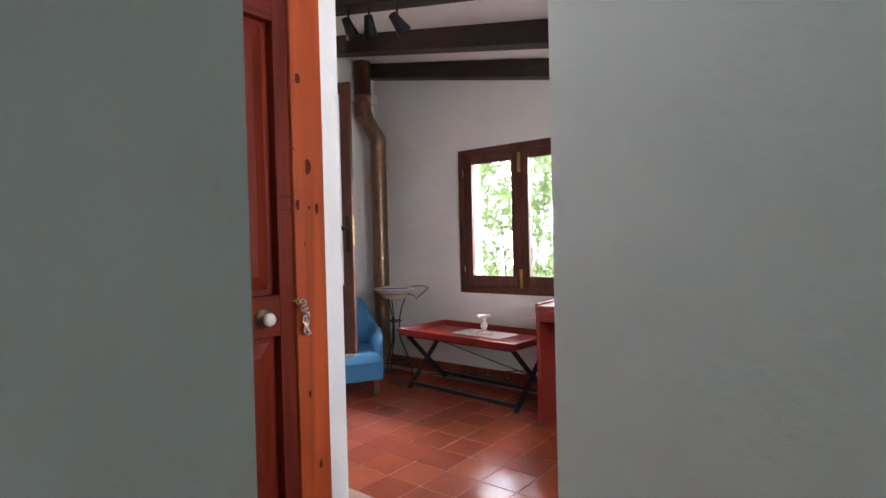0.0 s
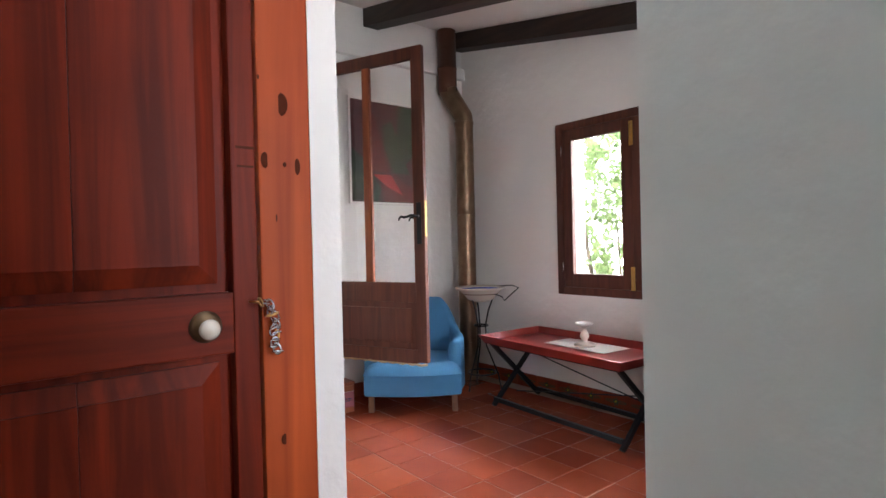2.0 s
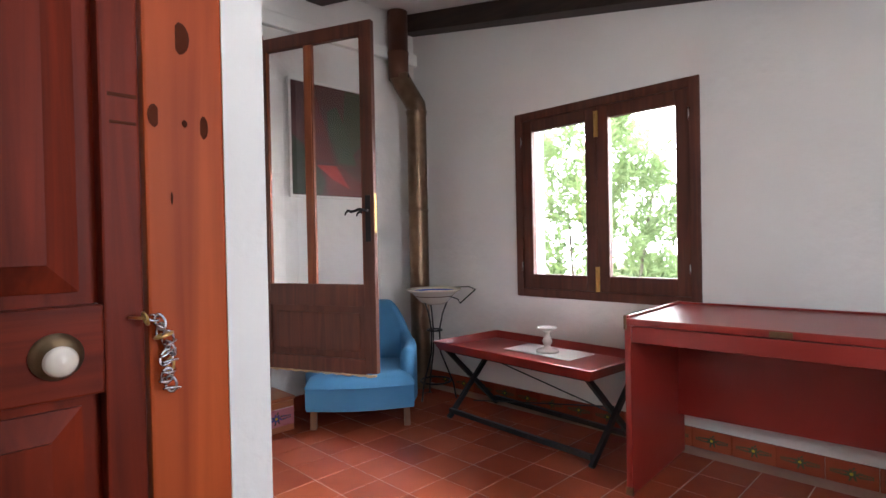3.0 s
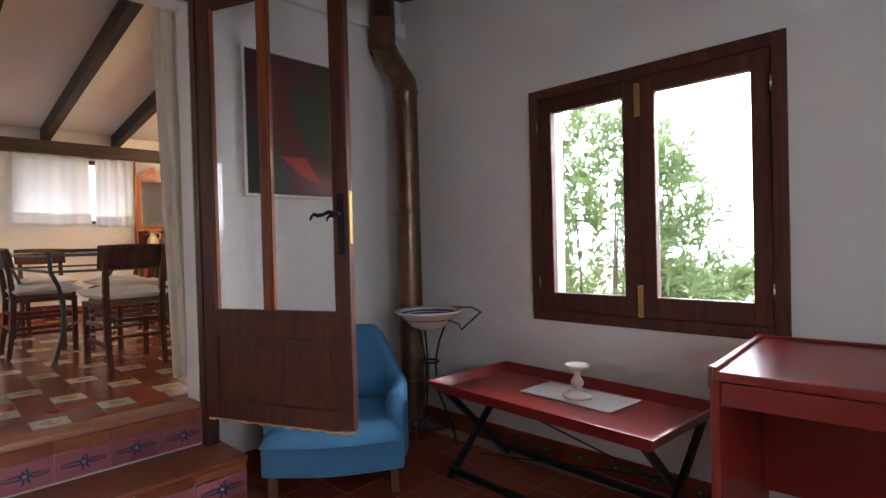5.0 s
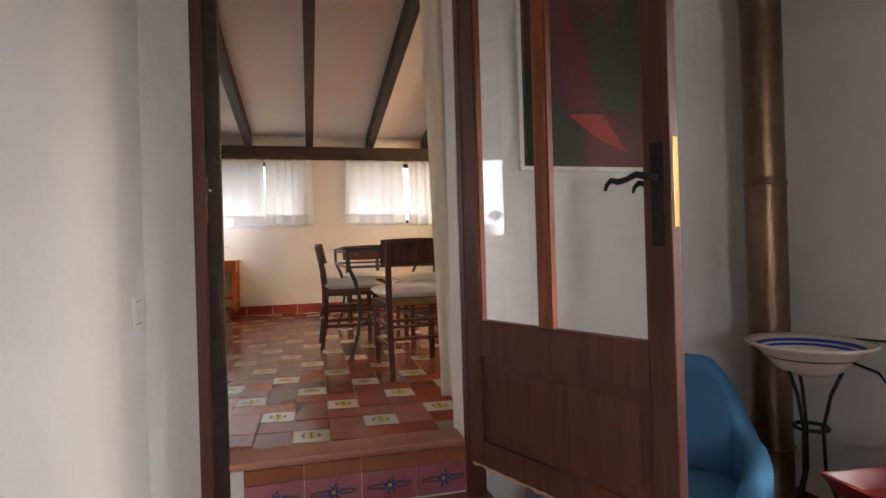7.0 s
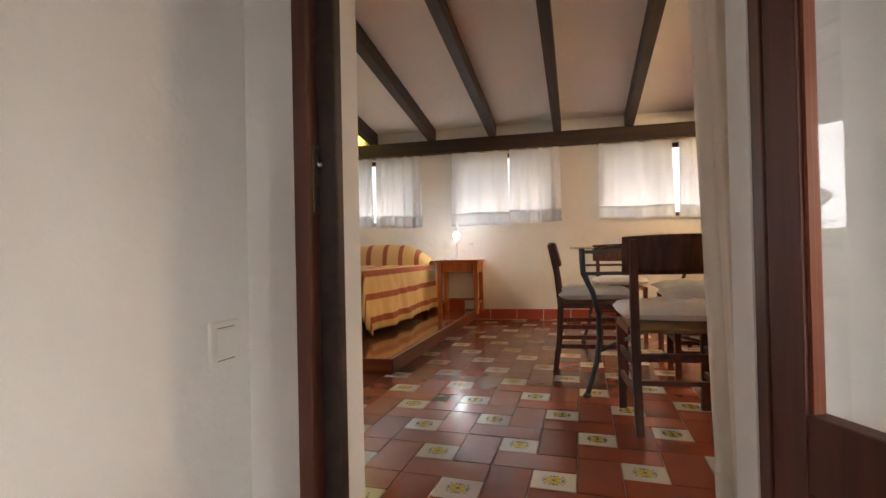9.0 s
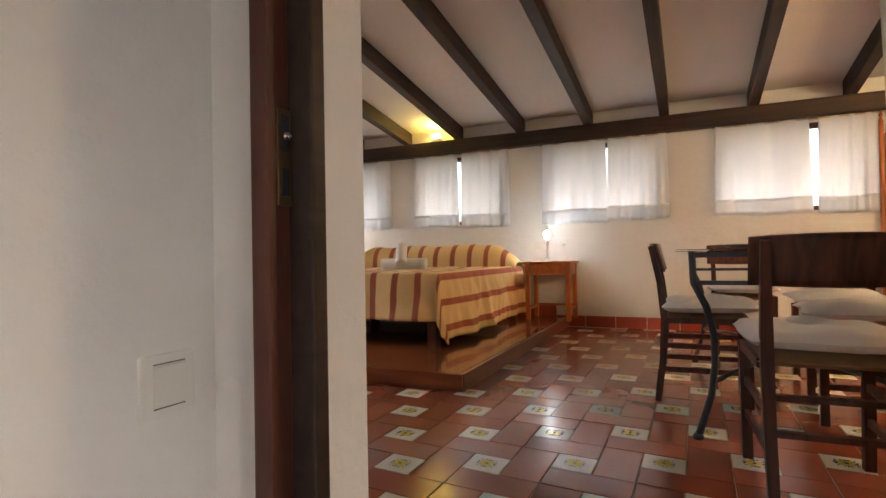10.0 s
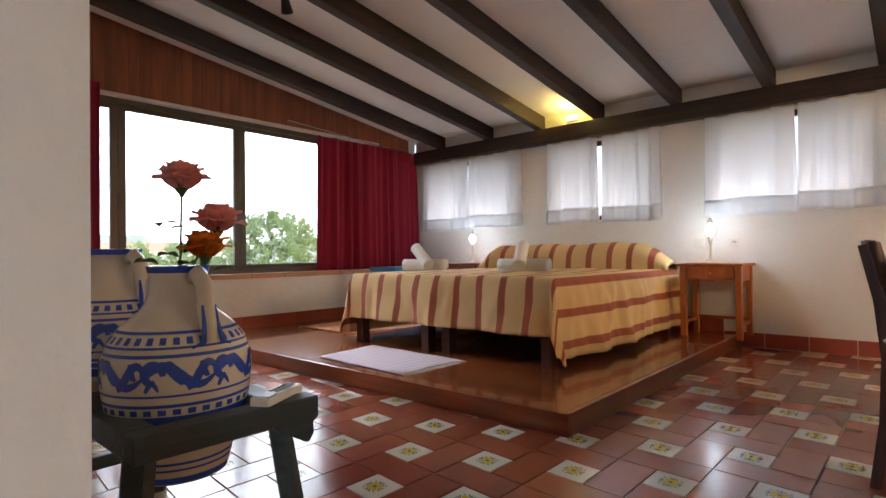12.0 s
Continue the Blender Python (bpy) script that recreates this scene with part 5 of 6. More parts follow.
# warm light between two rafters
strip = thing("beam_light", pose(W + 0.16, -0.50, 2.508), "small warm yellow light resting on the dark wall beam", "lamp")
boxes("body", [(-0.04, 0.03, -0.06, 0.06, 0, 0.02)], WHITE_PLASTIC, strip, bevel=0.004)
bm = bmesh.new()
bent(bm, [(0.0, -0.055 + 0.11 * k / 4, 0.045) for k in range(5)], 0.022, 12)
part("bulb", bm, BULB_WARM, strip, "glowing yellow tube", smooth=True).visible_shadow = False
strip2 = thing("beam_light", pose(W + 0.16, 4.4, 2.508), "second warm yellow light on the dark wall beam past the mirror", "lamp")
boxes("body", [(-0.04, 0.03, -0.06, 0.06, 0, 0.02)], WHITE_PLASTIC, strip2, bevel=0.004)
bm = bmesh.new()
bent(bm, [(0.0, -0.055 + 0.11 * k / 4, 0.045) for k in range(5)], 0.022, 12)
part("bulb", bm, BULB_WARM, strip2, smooth=True).visible_shadow = False


# curtains
def curtain(name, label, p, q, z0, z1, mat, folds, depth, parent=None, gather=0.0, flare=0.0, seed=0, hem=0.0, nu=90, nv=26, lift=0.0, lean=0.0):
    """Hangs from p to q in plan, z0 to z1."""
    rnd = random.Random(seed)
    ph = [rnd.uniform(0, 6.28) for _ in range(4)]
    p, q = Vector((*p, 0)), Vector((*q, 0))
    d = (q - p)
    nrm = Vector((d.y, -d.x, 0)).normalized()

    def f(a, b):
        warp = a + 0.02 * math.sin(a * folds * 2.1 + ph[2]) + gather * (a - 0.5) * (1 - b) * -1
        o = depth * (0.55 + 0.45 * b) * (math.sin(2 * math.pi * folds * a + ph[0] + 0.5 * math.sin(a * 9 + ph[1])) + 0.4 * math.sin(2 * math.pi * folds * 2.3 * a + ph[3] + b))
        z = z1 + (z0 - z1) * b + lift * math.sin(a * 7 + ph[1]) * b + (0.004 * math.sin(a * folds * 12) if b < 0.05 else 0)
        v = p + d * (warp + flare * b * math.sin(a * 3)) + nrm * o
        return (v.x, v.y + lean * b, z)

    bm = bmesh.new()
    sheet(bm, f, nu, nv)
    ob = thick(part(name, bm, mat, parent, label if parent else "", smooth=True), 0.002)
    if hem:
        bm = bmesh.new()
        sheet(bm, lambda a, b: tuple(Vector(f(a, 1 - hem * (1 - b))) + nrm * 0.004), nu, 4)
        thick(part("hem", bm, mat, parent or ob, smooth=True), 0.002)
    return ob


for i, (a, b, gap, sd) in enumerate(((-2.66, -1.19, -0.03, 1), (-0.86, 0.33, 0.035, 2), (0.69, 1.93, -0.012, 3), (2.34, 3.66, 0.045, 4), (3.95, 5.15, 0.01, 5))):
    t = thing("short_curtain", pose(0, 0, 0), ("short white gathered curtain pair over a small window", "short white curtain pair parted by a bright gap above the bed", "short white curtain pair above the pine nightstand", "short white curtain pair over the window beside the table", "short white curtain pair at the end of the wall")[i], "curtain")
    m = (a + b) / 2 + (0.0, 0.0, 0.05, 0.14, 0)[i]
    for j, (p, q) in enumerate(((a, m - gap / 2), (m + gap / 2, b))):
        curtain("panel", "", (W + 0.035, p), (W + 0.035, q), 1.50 + 0.015 * ((i + j) % 2), 2.368, CURTAIN_WHITE, 2.7 + 0.8 * j, 0.012, t, 0.05, 0.01, sd * 7 + j, 0.17, 70, 20, 0.006)
    bm = bmesh.new()
    tube(bm, (W + 0.035, a - 0.02, 2.343), (W + 0.035, b + 0.02, 2.343), 0.004, seg=8)
    part("rod", bm, BRASS, t, smooth=True)

red = thing("red_curtain", pose(0, 0, 0), "dark red curtain drawn back at the side of the big window", "curtain", "red curtains at the big window")
curtain("panel", "", (-7.36, S + 0.07), (-8.86, S + 0.07), 1.058, 2.50, CURTAIN_RED, 8, 0.034, red, 0.03, 0.015, 21, 0, 190, 30)
red2 = thing("red_curtain", pose(0, 0, 0), "dark red curtain bunched beside the jars at the big window", "curtain", "red curtains at the big window")
curtain("panel", "", (-5.33, S + 0.07), (-4.75, S + 0.07), 1.058, 2.60, CURTAIN_RED, 6, 0.028, red2, 0.0, 0.0, 22, 0, 100, 30)
rod = thing("curtain_rod", pose(0, 0, 0), "thin pale curtain rod above the big window", "curtain rod")
bm = bmesh.new()
tube(bm, (-8.88, S + 0.07, 2.47), (-7.0, S + 0.07, 2.60), 0.006)
part("rod", bm, STEEL, rod, smooth=True)
for k in range(12):
    bm = bmesh.new()
    xx = -7.42 - 0.125 * k
    ring(bm, (xx, S + 0.07, 2.60 + (xx + 7.0) * 0.069 - 0.012), 0.014, 0.0025, 14, (1, 0, 0))
    part("curtain_ring", bm, STEEL, rod, smooth=True)

door_curtain = thing("door_curtain", pose(0, 0, 0), "long cream cotton curtain hanging at the side of the doorway", "curtain")
curtain("panel", "", (-4.31, 2.36), (-4.12, 2.50), F + 0.07, 2.62, CURTAIN_CREAM, 2.2, 0.020, door_curtain, 0.1, 0, 9, 0.05, 60, 40, 0, 0.075)
bm = bmesh.new()
tube(bm, (-4.14, 1.40, 2.62), (-4.14, 2.62, 2.62), 0.008)
part("rod", bm, BLACK_METAL, door_curtain, smooth=True)


# rugs
def rug(name, label, corners, z, mat, seed):
    t = thing(name, pose(0, 0, z), label, "rug")
    A, B, C, D = [Vector((*c, 0)) for c in corners]
    def f(a, b):
        p = A.lerp(B, a).lerp(D.lerp(C, a), b)
        return (p.x + 0.006 * math.sin(b * 19 + seed), p.y + 0.006 * math.sin(a * 23 + seed), 0.004 + 0.003 * abs(math.sin(a * 8 + b * 5)))
    bm = bmesh.new()
    L_ = (B - A).length
    sheet(bm, f, 40, 24, lambda a, b: (a * L_, b))
    thick(part("weave", bm, mat, t, smooth=True), 0.006)
    bm = bmesh.new()
    for e0, e1, out in ((A, D, (A - B).normalized()), (B, C, (B - A).normalized())):
        for k in range(60):
            p = e0.lerp(e1, k / 59)
            rr = random.Random(k + seed)
            bent(bm, [p + Vector((0, 0, 0.005)), p + out * 0.02 + Vector((0, 0, 0.004)), p + out * 0.038 + Vector((rr.uniform(-0.008, 0.008), rr.uniform(-0.008, 0.008), 0.003))], 0.0022, 4)
    part("fringe", bm, WHITE_CLOTH, t, "pale frayed fringe", kind="stuff")
    return t


rug("bedside_mat", "pale lilac cotton mat with frayed ends by the bed", ((-6.13, -0.98), (-6.09, -0.16), (-6.62, -0.15), (-6.66, -1.04)), P, MAT_CLOTH, 2)
rug("kilim_rug", "brown and cream striped rug on the platform by the bed", ((-6.95, -2.45), (-6.95, -1.65), (-8.45, -1.65), (-8.45, -2.45)), P, KILIM, 5)
bl = thing("blue_box", pose(-8.15, -2.35, P), "blue fabric storage box between the bed and the curtain", "storage box")
boxes("body", [(-0.22, 0.22, -0.2, 0.2, 0, 0.52)], BLUE_CLOTH, bl, bevel=0.02)
boxes("lid", [(-0.228, 0.228, -0.208, 0.208, 0.521, 0.56)], BLUE_CLOTH, bl, bevel=0.012)


# dining set
def dining_chair(m):
    t = thing("dining_chair", m, "dark brown wooden chair with a rush seat and white cushion", "chair", "chairs round the glass table")
    for s in (-1, 1):
        bm = bmesh.new()
        bar(bm, (s * 0.185, 0.19, 0), (s * 0.19, 0.19, 0.435), 0.034)
        part("front_leg", bm, CHAIR_WOOD, t)
        bm = bmesh.new()
        bent(bm, [(s * 0.165, -0.225, 0.0), (s * 0.168, -0.195, 0.22), (s * 0.170, -0.185, 0.43), (s * 0.172, -0.205, 0.62), (s * 0.175, -0.245, 0.80)], [0.022, 0.024, 0.026, 0.023, 0.019], 4)
        part("back_leg", bm, CHAIR_WOOD, t)
        for z in (0.17, 0.29):
            bm = bmesh.new()
            bar(bm, (s * 0.178, -0.19, z), (s * 0.186, 0.185, z), 0.016, 0.026)
            part("side_rail", bm, CHAIR_WOOD, t)
        bm = bmesh.new()
        bar(bm, (s * 0.182, -0.18, 0.42), (s * 0.19, 0.19, 0.42), 0.03, 0.03)
        part("seat_rail", bm, CHAIR_WOOD, t)
    for y, z in ((0.19, 0.23), (-0.195, 0.21), (-0.19, 0.32)):
        bm = bmesh.new()
        bar(bm, (-0.172, y, z), (0.172, y, z), 0.028, 0.018)
        part("cross_rail", bm, CHAIR_WOOD, t)
    bm = bmesh.new()
    def board(a, b):
        x = -0.215 + 0.43 * a
        return (x, -0.212 - 0.035 * b - 0.03 * (1 - (2 * a - 1) ** 2) + 0.028, 0.665 + 0.145 * b + 0.006 * math.sin(math.pi * a) * (1 if b > 0.5 else -1))
    sheet(bm, board, 16, 6)
    ob = thick(part("backrest", bm, CHAIR_WOOD, t, smooth=True), 0.02)
    bm = bmesh.new()
    def rush(a, b, up=1):
        e = (1 - abs(2 * a - 1) ** 8) * (1 - abs(2 * b - 1) ** 8)
        return (-0.195 + 0.39 * a, -0.19 + 0.40 * b, 0.425 + up * 0.032 * e ** 0.5)
    sheet(bm, rush, 14, 14)
    sheet(bm, lambda a, b: rush(a, b, -0.6), 14, 14)
    part("rush_seat", bm, RUSH, t, "woven rush seat", smooth=True)
    bm = bmesh.new()
    def pad(a, b, up=1):
        e = max(0.0, (1 - abs(2 * a - 1) ** 5) * (1 - abs(2 * b - 1) ** 5)) ** 0.5
        w = 1 + 0.04 * math.sin(b * 6)
        n_ = 0.006 * math.sin(a * 11 + 2) * math.sin(b * 9) - 0.012 * math.exp(-((a - 0.5) ** 2 + (b - 0.5) ** 2) * 60)
        return ((-0.220 + 0.44 * a) * w + 0.010 * math.sin(b * 5 + 1), -0.20 + 0.45 * b + 0.012 * math.sin(a * 7), 0.488 + up * (0.041 * e + (1.6 * n_ * e if up > 0 else 0)))
    sheet(bm, pad, 22, 22)
    sheet(bm, lambda a, b: pad(a, b, -0.85), 22, 22)
    part("cushion", bm, WHITE_CLOTH, t, "puffy white seat cushion", smooth=True)
    return t


c1 = dining_chair(pose(-5.325, 2.485, F, 0, 0, 92))
copy_thing(c1, pose(-6.385, 2.17, F, 0, 0, 1))
copy_thing(c1, pose(-7.88, 2.46, F, 0, 0, -88))
copy_thing(c1, pose(-6.22, 2.83, F, 0, 0, 178))
copy_thing(c1, pose(-7.0, 2.90, F, 0, 0, 183))


def glass_table():
    t = thing("dining_table", pose(0, 0, 0), "glass topped dining table on a curved wrought iron frame", "table")
    x0, x1, y0, y1 = -7.40, -5.66, 2.12, 2.96
    boxes("tabletop", [(x0 - 0.06, x1 + 0.06, y0 - 0.06, y1 + 0.06, F + 0.768, F + 0.778)], GLASS, t, "clear glass top", bevel=0.003)
    cx, cy = (x0 + x1) / 2, (y0 + y1) / 2
    for x in (x0, x1):
        for y in (y0, y1):
            sx, sy = math.copysign(1, cx - x), math.copysign(1, cy - y)
            bm = bmesh.new()
            bent(bm, [(x - 0.0 * sx, y, F + 0.768), (x, y + 0.004 * sy, F + 0.64), (x + sx * 0.02, y + sy * 0.05, F + 0.54), (x + sx * 0.035, y + sy * 0.078, F + 0.42), (x + sx * 0.035, y + sy * 0.078, F + 0.30), (x + sx * 0.02, y + sy * 0.062, F + 0.18), (x, y + sy * 0.028, F + 0.07), (x - sx * 0.005, y + sy * 0.01, F + 0.012)], 0.014, 8)
            part("leg", bm, IRON, t, smooth=True)
            bm = bmesh.new()
            lathe(bm, [(0.001, 0), (0.020, 0.002), (0.022, 0.012), (0.016, 0.024), (0.001, 0.026)], 12, (x - sx * 0.005, y + sy * 0.01, F))
            part("foot", bm, IRON, t, smooth=True)
            bm = bmesh.new()
            bent(bm, [(x + sx * 0.03, y + sy * 0.07, F + 0.23), (x + sx * 0.3, y + sy * 0.2, F + 0.245), (cx - sx * 0.12, cy, F + 0.25)], 0.010, 8)
            part("brace", bm, IRON, t, smooth=True)
    for z in (0.752, 0.64):
        for p, q in (((x0, y0), (x1, y0)), ((x0, y1), (x1, y1)), ((x0, y0), (x0, y1)), ((x1, y0), (x1, y1))):
            bm = bmesh.new()
            bar(bm, (*p, F + z), (*q, F + z), 0.018, 0.018)
            part("rail", bm, IRON, t)
    return t


glass_table()
tray = thing("black_tray", pose(-6.75, 2.55, F + 0.779), "shallow black serving tray on the glass table", "tray")
bm = bmesh.new()
lathe(bm, [(0.001, 0.0), (0.20, 0.0), (0.26, 0.022), (0.265, 0.022), (0.205, -0.0), ], 32)
part("body", bm, DARK_PLASTIC, tray, smooth=True)


# hall stand with mirror
hs = thing("mirror_stand", pose(W + 0.02, 3.81, F), "tall carved orange wooden stand with a small mirror, against the wall", "mirror stand")
for y in (-0.205, 0.205):
    bm = bmesh.new()
    lathe(bm, [(0.016, 0), (0.020, 0.3), (0.014, 0.34), (0.020, 0.38), (0.018, 1.5), (0.018, 1.74), (0.008, 1.76), (0.016, 1.785), (0.003, 1.82)], 10, (0.03, y, 0))
    part("post", bm, NIGHT_PINE, hs, smooth=True)
boxes("mirror_frame", [(0.02, 0.045, -0.185, -0.135, 0.98, 1.62), (0.02, 0.045, 0.135, 0.185, 0.98, 1.62), (0.02, 0.045, -0.135, 0.135, 1.57, 1.62), (0.02, 0.045, -0.135, 0.135, 0.98, 1.03)], NIGHT_PINE, hs, bevel=0.006)
boxes("mirror_glass", [(0.028, 0.034, -0.135, 0.135, 1.03, 1.57)], MIRROR, hs, "small mirror")
bm = bmesh.new()
prof = [(-0.19, 1.62), (0.19, 1.62), (0.17, 1.66), (0.12, 1.675), (0.09, 1.715), (0.05, 1.735), (0.0, 1.765), (-0.05, 1.735), (-0.09, 1.715), (-0.12, 1.675), (-0.17, 1.66)]
lo = [bm.verts.new((0.022, y, z)) for y, z in prof]
hi = [bm.verts.new((0.042, y, z)) for y, z in prof]
bm.faces.new(lo[::-1]), bm.faces.new(hi)
for k in range(len(prof)):
    bm.faces.new((lo[k], lo[(k + 1) % len(prof)], hi[(k + 1) % len(prof)], hi[k]))
cr = part("carved_crest", bm, NIGHT_PINE, hs)
bm = bmesh.new()
for y, z, r in ((-0.05, 1.68, 0.022), (0.05, 1.68, 0.022), (0, 1.71, 0.022), (-0.11, 1.65, 0.016), (0.11, 1.65, 0.016)):
    ring(bm, (0.045, y, z), r, 0.005, 16, (1, 0, 0))
part("scroll", bm, NIGHT_PINE, cr, smooth=True)
bm = bmesh.new()
for y, r in ((-0.10, 0.03), (0.10, 0.03), (-0.03, 0.022), (0.03, 0.022)):
    ring(bm, (0.04, y, 0.95), r, 0.006, 16, (1, 0, 0))
part("carved_apron", bm, NIGHT_PINE, hs, smooth=True)
boxes("shelf", [(0.0, 0.30, -0.23, 0.23, 0.76, 0.785)], CHAIR_WOOD, hs, "dark wooden shelf", bevel=0.004)
for y in (-0.19, 0.19):
    boxes("front_leg", [(0.255, 0.285, y - 0.015, y + 0.015, 0, 0.76)], NIGHT_PINE, hs, bevel=0.003)
boxes("backboard", [(0.0, 0.018, -0.185, 0.185, 0.05, 0.97)], CHAIR_WOOD, hs, "dark backboard")
hs.scale = (1, 1, 1.06)
jug = thing("jug", pose(W + 0.17, 3.76, F + 0.833), "small cream ceramic jug on the mirror stand's shelf", "jug")
bm = bmesh.new()
lathe(bm, [(0.001, 0), (0.06, 0.001), (0.075, 0.04), (0.06, 0.09), (0.034, 0.135), (0.036, 0.175), (0.048, 0.19), (0.044, 0.19), (0.030, 0.17)], 24)
part("body", bm, CERAMIC, jug, smooth=True)
bm = bmesh.new()
bent(bm, [(0, 0.04, 0.17), (0, 0.085, 0.155), (0, 0.085, 0.10), (0, 0.062, 0.07)], 0.008)
part("handle", bm, CERAMIC, jug, smooth=True)


# jar stand, jars and flowers
def jar_stand():
    x0, x1, y0, y1, h = -4.66, -4.30, 0.12, 1.00, 0.455
    t = thing("jar_stand", pose(0, 0, F), "blue grey painted wooden stand holding two jars, on the tiles", "jar stand")
    for x in (x0 + 0.03, x1 - 0.03):
        boxes("side_beam", [(x - 0.03, x + 0.03, y0 + 0.06, y1 - 0.06, h - 0.052, h)], STAND_WOOD, t, bevel=0.006)
    for y in (y0 + 0.03, (y0 + y1) / 2, y1 - 0.03):
        bm = bmesh.new()
        prof = [(x0 - 0.045, h), (x1, h), (x1, h - 0.052), (x0 + 0.07, h - 0.052), (x0 + 0.055, h - 0.07), (x0 + 0.01, h - 0.085), (x0 - 0.002, h - 0.10), (x0 - 0.018, h - 0.105), (x0 - 0.032, h - 0.085), (x0 - 0.03, h - 0.06), (x0 - 0.045, h - 0.05)]
        lo = [bm.verts.new((x, y - 0.028, z)) for x, z in prof]
        hi = [bm.verts.new((x, y + 0.028, z)) for x, z in prof]
        bm.faces.new(lo[::-1]), bm.faces.new(hi)
        for k in range(len(prof)):
            bm.faces.new((lo[k], lo[(k + 1) % len(prof)], hi[(k + 1) % len(prof)], hi[k]))
        bmesh.ops.recalc_face_normals(bm, faces=bm.faces)
        bmesh.ops.bevel(bm, geom=list(bm.edges), offset=0.003, segments=1, affect="EDGES")
        part("end_beam", bm, STAND_WOOD, t)
    for x, dx in ((x0 + 0.04, -0.05), (x1 - 0.03, 0.05)):
        for y, dy in ((y0 + 0.05, -0.05), (y1 - 0.05, 0.05)):
            bm = bmesh.new()
            bar(bm, (x + dx, y + dy, 0), (x, y, h - 0.02), 0.05, 0.042)
            bmesh.ops.bevel(bm, geom=list(bm.edges), offset=0.005, segments=1, affect="EDGES")
            part("leg", bm, STAND_WOOD, t)
    for y in (y0 + 0.05, y1 - 0.05):
        boxes("stretcher", [(x0 + 0.04, x1 - 0.03, y - 0.012, y + 0.012, 0.14, 0.18)], STAND_WOOD, t, bevel=0.003)
    return t


jar_stand()


def jar_r(z):
    """The jar's radius at a height."""
    pts = [(0.0, 0.088), (0.03, 0.100), (0.10, 0.118), (0.16, 0.138), (0.21, 0.153), (0.26, 0.160), (0.31, 0.158), (0.35, 0.145), (0.385, 0.118), (0.41, 0.086), (0.43, 0.071), (0.45, 0.064), (0.49, 0.061), (0.515, 0.068)]
    for (a, ra), (b, rb) in zip(pts, pts[1:]):
        if z <= b:
            return ra + (rb - ra) * (z - a) / (b - a)
    return pts[-1][1]


